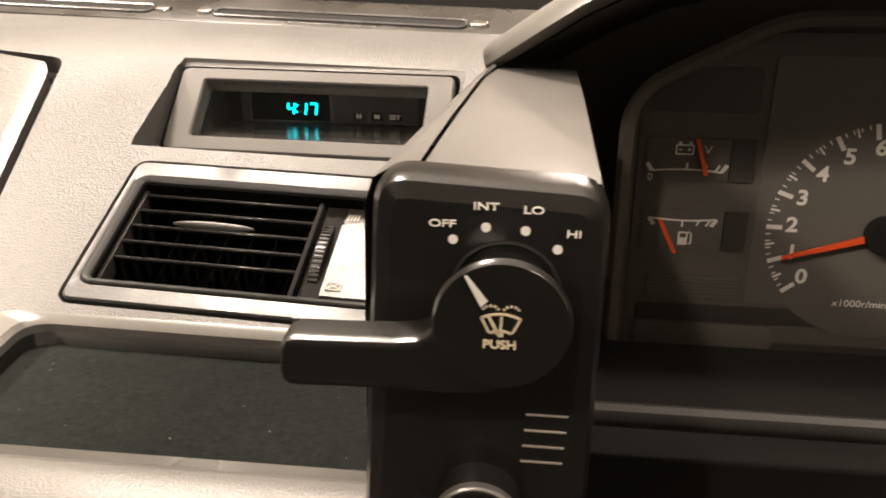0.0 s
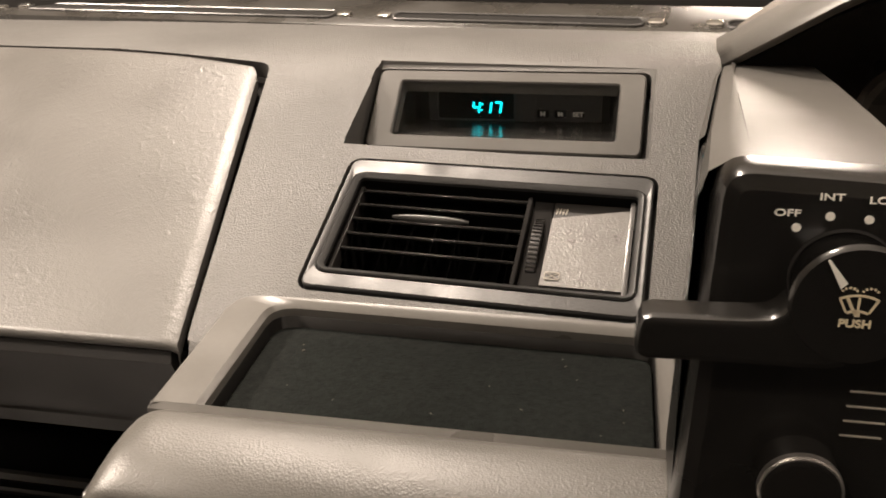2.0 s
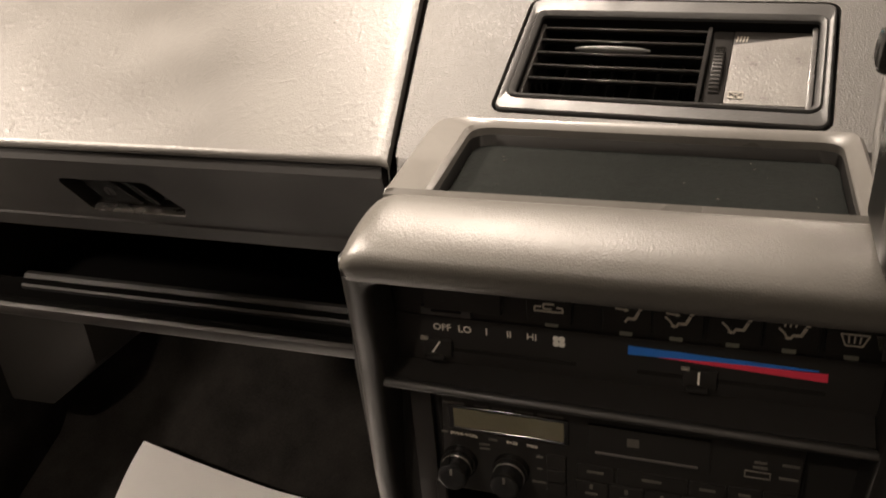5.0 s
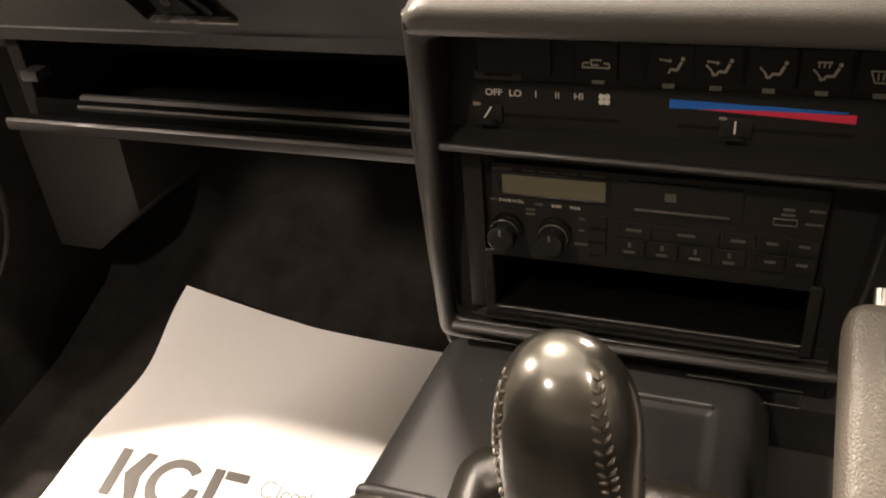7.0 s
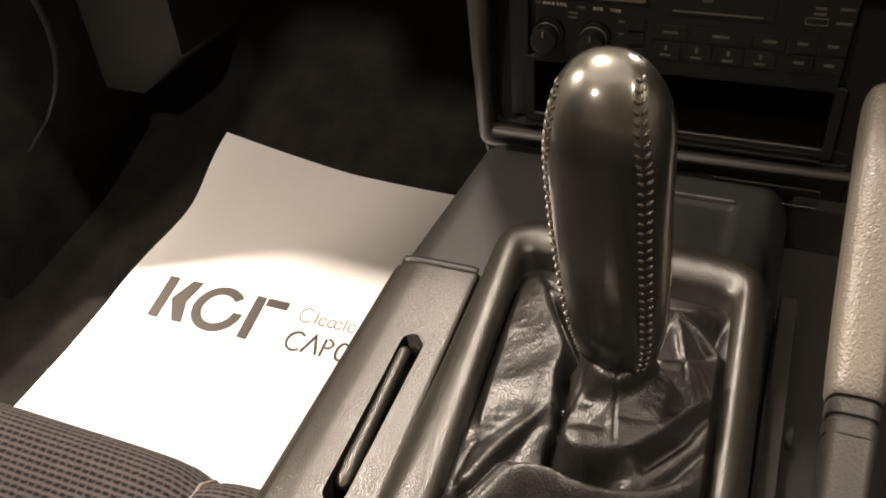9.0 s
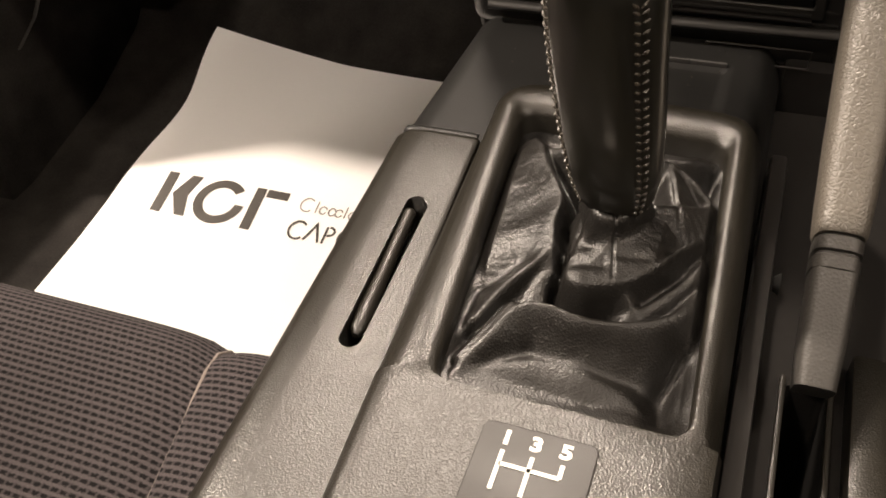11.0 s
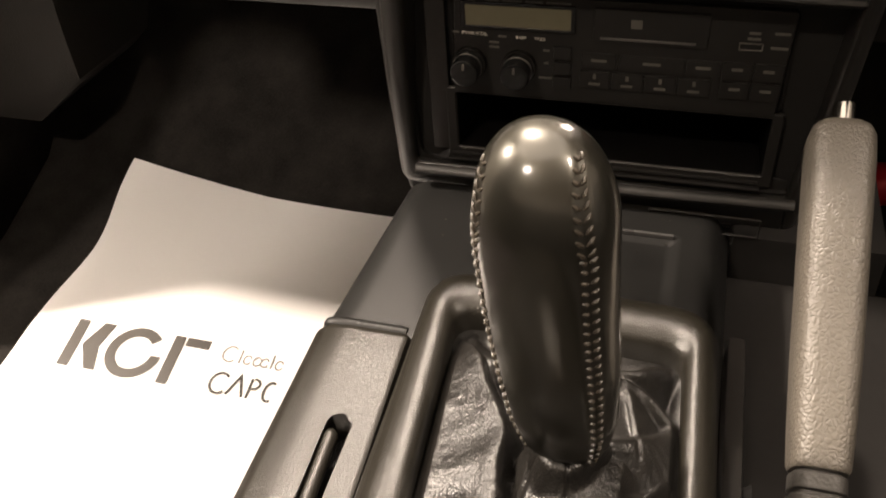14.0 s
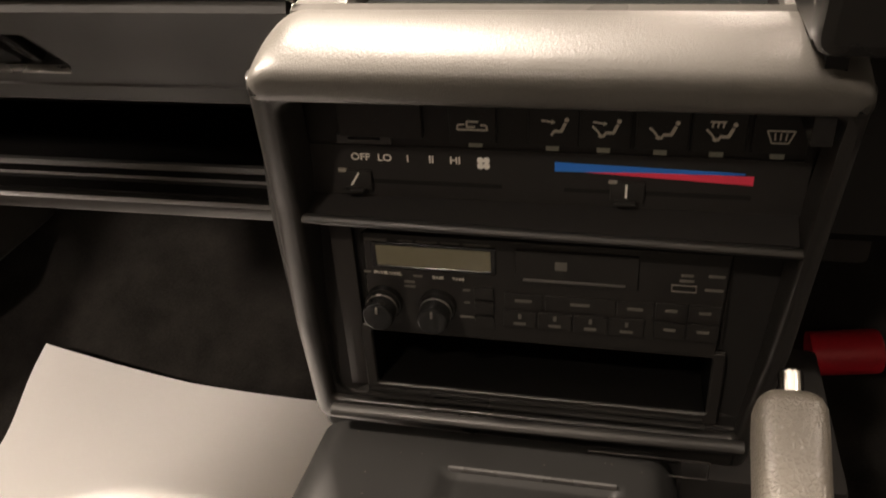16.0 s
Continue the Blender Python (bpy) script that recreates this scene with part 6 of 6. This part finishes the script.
# ---- instrument binnacle and cluster ----
def binnacle():
    root = thing("instrument_binnacle", "grey hooded instrument binnacle with a dark cluster", "instrument panel")

    def lean(y):
        """How far the side steps inwards towards the windscreen."""
        return 0.115 * max(0, y - 0.36) + 0.065 * max(0, y - 0.53)

    def leaned(rows):
        return [[(x + (lean(y) if i < 5 else max(0, y - 0.36) * (0.085 if i == 5 else 0.06) + 0.065 * max(0, y - 0.53)), y, z) for i, (x, y, z) in enumerate(r)] for r in rows]

    top = [[(-0.0455, y, 0.655), (-0.0455, y, 0.72), (-0.0448, y, 0.762), (-0.0425, y, 0.770), (-0.0375, y, z - 0.0006), (-0.0345, y, z), (-0.0305, y, z + 0.0002)] for y, z in ((0.349, 0.7738), (0.40, 0.7738), (0.46, 0.7735), (0.5, 0.773), (0.53, 0.7725), (0.6, 0.765), (0.7, 0.76))]
    part("side_shell", loft(leaned(top), closed=False), SATIN, root, "smooth grey side shell")
    flare = []
    for y, r in ((0.403, 0.002), (0.46, 0.0022), (0.51, 0.0026), (0.58, 0.0034), (0.66, 0.0042), (0.7, 0.0048), (0.745, 0.0055), (0.77, 0.0055)):
        zb, xs = max(0.6427, min(0.7465, 0.736 + 0.469 * (y - 0.719))) + 0.0004, -0.0458 + lean(y)
        flare.append([(xs - r - 0.001, y, zb - 0.002)] + [(xs - r + r * math.sin(a), y, zb + r - r * math.cos(a)) for a in [radians(90 * i / 8) for i in range(9)]] + [(xs - 0.0007, y, max(zb + r + 0.003, 0.7655)), (xs + 0.0012, y, max(zb + r + 0.005, 0.7672))])
    part("side_flare", loft(flare, closed=False), VINYL, root, "grey vinyl flare where the binnacle rises from the dash", angle=60)
    part("side_wall", prism([(0.352, 0.6), (0.352, 0.72), (0.41, 0.72), (0.41, 0.6)], [-0.0382, -0.03]), POD_BLACK, root, "dark inner side")
    sheet = [[(-0.0296 + max(0, y - 0.36) * 0.055, y, z), (-0.01, y, z), (0.01, y, z - 0.0005), (0.0165, y, z - 0.001), (0.0178, y, z - 0.005), (0.0178, y, 0.66)] for y, z in ((0.347, 0.7722), (0.36, 0.7726), (0.42, 0.7726), (0.48, 0.772), (0.53, 0.7705), (0.56, 0.752), (0.62, 0.73))]
    part("tunnel_floor", loft(sheet, closed=False), SATIN, root, "smooth grey shelf behind the pod")
    # hood: a bowed visor
    front = [(-0.0245, 0.5265, 0.7725), (-0.0185, 0.519, 0.7775), (-0.005, 0.503, 0.7885), (0.015, 0.487, 0.8035), (0.045, 0.472, 0.821), (0.09, 0.462, 0.834), (0.16, 0.458, 0.84), (0.3, 0.458, 0.84), (0.42, 0.47, 0.83), (0.46, 0.5, 0.79)]
    loops = []
    for x, y, z in front:
        zb = 0.755 + (z - 0.772) * 0.75
        loops.append([(x + 0.002, y + 0.012, z - 0.007), (x + 0.001, y + 0.003, z - 0.0055), (x, y, z - 0.002), (x - 0.001, y + 0.003, z + 0.0015), (x - 0.002, y + 0.012, z + 0.0035), (x + 0.001, y + 0.05, z + 0.003), (x + 0.01, y + 0.12, (z + zb) / 2 + 0.004), (x + 0.03, 0.7, zb), (x + 0.032, 0.7, zb - 0.012), (x + 0.012, y + 0.1, (z + zb) / 2 - 0.008)])
    hood = part("hood", loft(loops), SATIN, root, "grey vinyl hood", angle=60)
    hood.data.materials.append(HOOD_UNDER)
    for p in hood.data.polygons:
        if p.normal.z < -0.1 and p.center.x > -0.02:
            p.material_index = 1
    part("hood_lining", loft([[(x + 0.003, y + 0.013, z - 0.0078), (x + 0.004, 0.56, z - 0.012), (max(x, -0.008) + 0.004, 0.69, z - 0.02), (max(x, 0.02) + 0.004, 0.695, 0.6)] for x, y, z in front], closed=False), HOOD_UNDER, root, "dark underside of the hood")
    # cluster face, deep under the hood, with its recessed bezel
    m = upright(0.603)
    face = rpoly([(0.45, 0.588), (0.45, 0.785), (0.115, 0.779), (0.056, 0.748), (0.056, 0.588)], [0.02, 0.02, 0.05, 0.02, 0.01], 6)
    part("cluster_face", slab(face, -0.004, 0, m), DIAL, root, "dark dial board")
    part("cluster_bezel", loft([at(inset(face, -0.016), 0.05), at(inset(face, -0.0135), 0.053), at(inset(face, -0.009), 0.05), at(inset(face, -0.005), 0.02), at(face, -0.002)], m, cap=(False, False)), HOOD_UNDER, root, "dark tapered bezel")
    f = m
    for name, x0, x1, z0, z1, mat in (("warning_panel", 0.061, 0.117, 0.737, 0.761, DIAL_DARK), ("tacho_panel", 0.1225, 0.26, 0.628, 0.768, DIAL_PANEL), ("ribbed_strip", 0.067, 0.1205, 0.629, 0.643, DIAL), ("lower_panel", 0.063, 0.14, 0.581, 0.6125, DIAL_PANEL), ("lower_dark_panel", 0.1415, 0.27, 0.575, 0.603, DIAL_DARK)):
        board = part(name, slab(rrect(x1 - x0, z1 - z0, 0.003, 3, (x0 + x1) / 2, (z0 + z1) / 2), 0, 0.0012, f), mat, root)
        if name == "ribbed_strip":
            for i in range(6):
                part("rib", box(x0 + 0.002, x1 - 0.002, z0 + 0.0012 + 0.0022 * i, z0 + 0.0022 + 0.0022 * i, 0.0012, 0.002, m=f), DIAL_PANEL, board)
    part("dark_band", slab(rrect(0.2, 0.0105, 0.002, 3, 0.162, 0.6195), 0.0, 0.0008, f), DIAL_DARK, root)
    # two small gauges: volts with the scale below, fuel with the scale above
    for x0, z0, up, tip, foot in ((0.0825, 0.7055, 1, (0.0862, 0.7232), (0.0928, 0.7032)), (0.0835, 0.676, -1, (0.0708, 0.6765), (0.0805, 0.6575))):
        g1 = part("gauge", slab(rrect(0.0445, 0.0235, 0.002, 3, x0, z0 + 0.0055 * up), 0.0002, 0.0014, f), DIAL, root, "small dark gauge")
        part("gauge_window", slab(rrect(0.0125, 0.0235, 0.001, 2, x0 + 0.029, z0 + 0.0055 * up), 0.0002, 0.0018, f), DIAL_DARK, g1)
        q = f @ shift(0, 0, 0.0014)
        s = bmesh.new()
        for k in range(8):
            t0, t1 = -1 + k / 4, -0.75 + k / 4
            bar(x0 + 0.0185 * t0, z0 - 0.0012 * t0 * t0 * up, x0 + 0.0185 * t1, z0 - 0.0012 * t1 * t1 * up, 0.0009, q, bm=s)
        part("scale_arc", s, GAUGE_PRINT, g1, smooth=False)
        for t, w, h in ((-1, 0.0022, 0.0042), (0, 0.0011, 0.0036), (0.5, 0.0008, 0.003), (0.82, 0.0011, 0.0036), (1, 0.0022, 0.0042)):
            z = z0 - 0.0012 * t * t * up
            part("tick", bar(x0 + 0.0185 * t, z, x0 + 0.0185 * t - 0.0028 * t * (1 if up < 0 else -1), z + h * up, w, q), GAUGE_PRINT, g1, smooth=False)
        s = bmesh.new()
        if up > 0:
            ix, iz = 0.0805, 0.7165
            ring(rrect(0.0098, 0.0058, 0.0006, 2, ix, iz), rrect(0.0082, 0.0042, 0.0004, 2, ix, iz), 0, 0.0004, q, 0.0001, bm=s)
            bar(ix - 0.0028, iz + 0.003, ix - 0.0028, iz + 0.0044, 0.0016, q, bm=s), bar(ix + 0.0028, iz + 0.003, ix + 0.0028, iz + 0.0044, 0.0016, q, bm=s)
            bar(ix - 0.0032, iz, ix - 0.0014, iz, 0.0007, q, bm=s), bar(ix + 0.0014, iz, ix + 0.0032, iz, 0.0007, q, bm=s), bar(ix + 0.0023, iz - 0.0009, ix + 0.0023, iz + 0.0009, 0.0007, q, bm=s)
            part("icon", s, GAUGE_PRINT, g1, "pale battery symbol", smooth=False)
            writing("numeral", "V", 0.0062, q @ shift(0.0928, 0.7165, 0.0003), GAUGE_PRINT, g1, 1.1)
            writing("numeral", "0", 0.0058, q @ shift(0.0632, 0.7005, 0.0003), GAUGE_PRINT, g1, 1.0)
        else:
            ix, iz = 0.0845, 0.6655
            slab(rrect(0.0052, 0.0078, 0.0006, 2, ix, iz), 0, 0.0004, q, bm=s)
            bar(ix + 0.0034, iz - 0.003, ix + 0.0046, iz - 0.003, 0.0008, q, bm=s), bar(ix + 0.0046, iz - 0.003, ix + 0.0046, iz + 0.0025, 0.0008, q, bm=s), bar(ix + 0.0046, iz + 0.0025, ix + 0.003, iz + 0.004, 0.0008, q, bm=s)
            part("icon", s, GAUGE_PRINT, g1, "pale fuel pump symbol", smooth=False)
            part("icon_window", slab(rrect(0.0034, 0.0024, 0.0003, 2, ix, iz + 0.0018), 0.0003, 0.0007, q), DIAL, g1)
        part("needle", bar(foot[0], foot[1], tip[0], tip[1], 0.0021, q, 0.002, 0.0032), ORANGE, g1, "orange needle", smooth=False)
    tx, tz = 0.190, 0.674
    q = f @ shift(tx, tz, 0.0014)
    tach = part("tachometer", disc(0.064, -0.0006, 0.0, 64, 0, q), DIAL_PANEL, root, "dark rev counter")
    for k in range(0, 81):
        a = radians(218.5 - 19.5 * k / 10)
        major, half = k % 10 == 0, k % 5 == 0
        if k % 2 and not half:
            continue
        r0 = 0.0525 if major else 0.056 if half else 0.0585
        part("tick", bar(r0 * math.cos(a), r0 * math.sin(a), 0.061 * math.cos(a), 0.061 * math.sin(a), 0.0024 if major else 0.0011 if half else 0.0006, q), GAUGE_PRINT, tach, smooth=False)
        if major:
            writing("numeral", str(k // 10), 0.0118, q @ shift(0.0475 * math.cos(a - 0.03), 0.0475 * math.sin(a - 0.03), 0.0003), GAUGE_PRINT, tach, 1.1, 0.0003)
    a = radians(197)
    c, d = math.cos(a), math.sin(a)
    part("needle", slab([(0.004 * c - 0.0019 * d, 0.004 * d + 0.0019 * c), (0.054 * c - 0.0008 * d, 0.054 * d + 0.0008 * c), (0.054 * c + 0.0008 * d, 0.054 * d - 0.0008 * c), (0.004 * c + 0.0019 * d, 0.004 * d - 0.0019 * c)], 0.004, 0.006, q), ORANGE, tach, "orange needle", smooth=False)
    part("needle_hub", disc(0.0105, 0.003, 0.0095, 28, 0.0015, q), MATT_BLACK, tach)
    writing("legend", "x1000r/min", 0.0058, q @ shift(-0.004, -0.0435, 0.0003), GAUGE_PRINT, tach, 1.1)
    return root


binnacle()


def driver_dash():
    root = thing("driver_lower_dash", "black lower dash on the driver's side", "dashboard")
    part("panel", prism([(0.47, 0.63), (0.45, 0.62), (0.455, 0.5), (0.465, 0.49), (0.53, 0.49), (0.54, 0.5), (0.54, 0.63)], [-0.0, 0.2, 0.5, 0.93]), MATT_BLACK, root)
    part("ledge", prism([(0.44, 0.6425), (0.4385, 0.646), (0.4395, 0.6495), (0.4425, 0.651), (0.4465, 0.6495), (0.449, 0.636)], [0.0185, 0.2, 0.45, 0.93]), PANEL_GREY, root, "dull grey ledge under the instruments")
    part("end_cheek", box(-0.02, 0.03, 0.47, 0.7, 0.47, 0.66, 0.006), BLACK, root)
    part("upper", box(0.02, 0.93, 0.70, 0.985, 0.6, 0.745, 0.02), DARK_VINYL, root)
    return root


driver_dash()


def red_tag():
    root = thing("red_sleeve", "red plastic sleeve on a black post in the driver's footwell", "sleeve")
    m = pose(0.08, 0.755, 0.180, 0, 84, 4)
    part("sleeve", disc(0.0225, 0.0, 0.068, 28, 0.005, m), RED_PLASTIC, root)
    part("stem", disc(0.011, 0.066, 0.15, 20, 0.002, m), BLACK, root, "black stem")
    part("post", disc(0.012, 0.0, 0.205, 20, 0.003, pose(0.215, 0.764, 0.0)), BLACK, root, "black post")
    return root


red_tag()
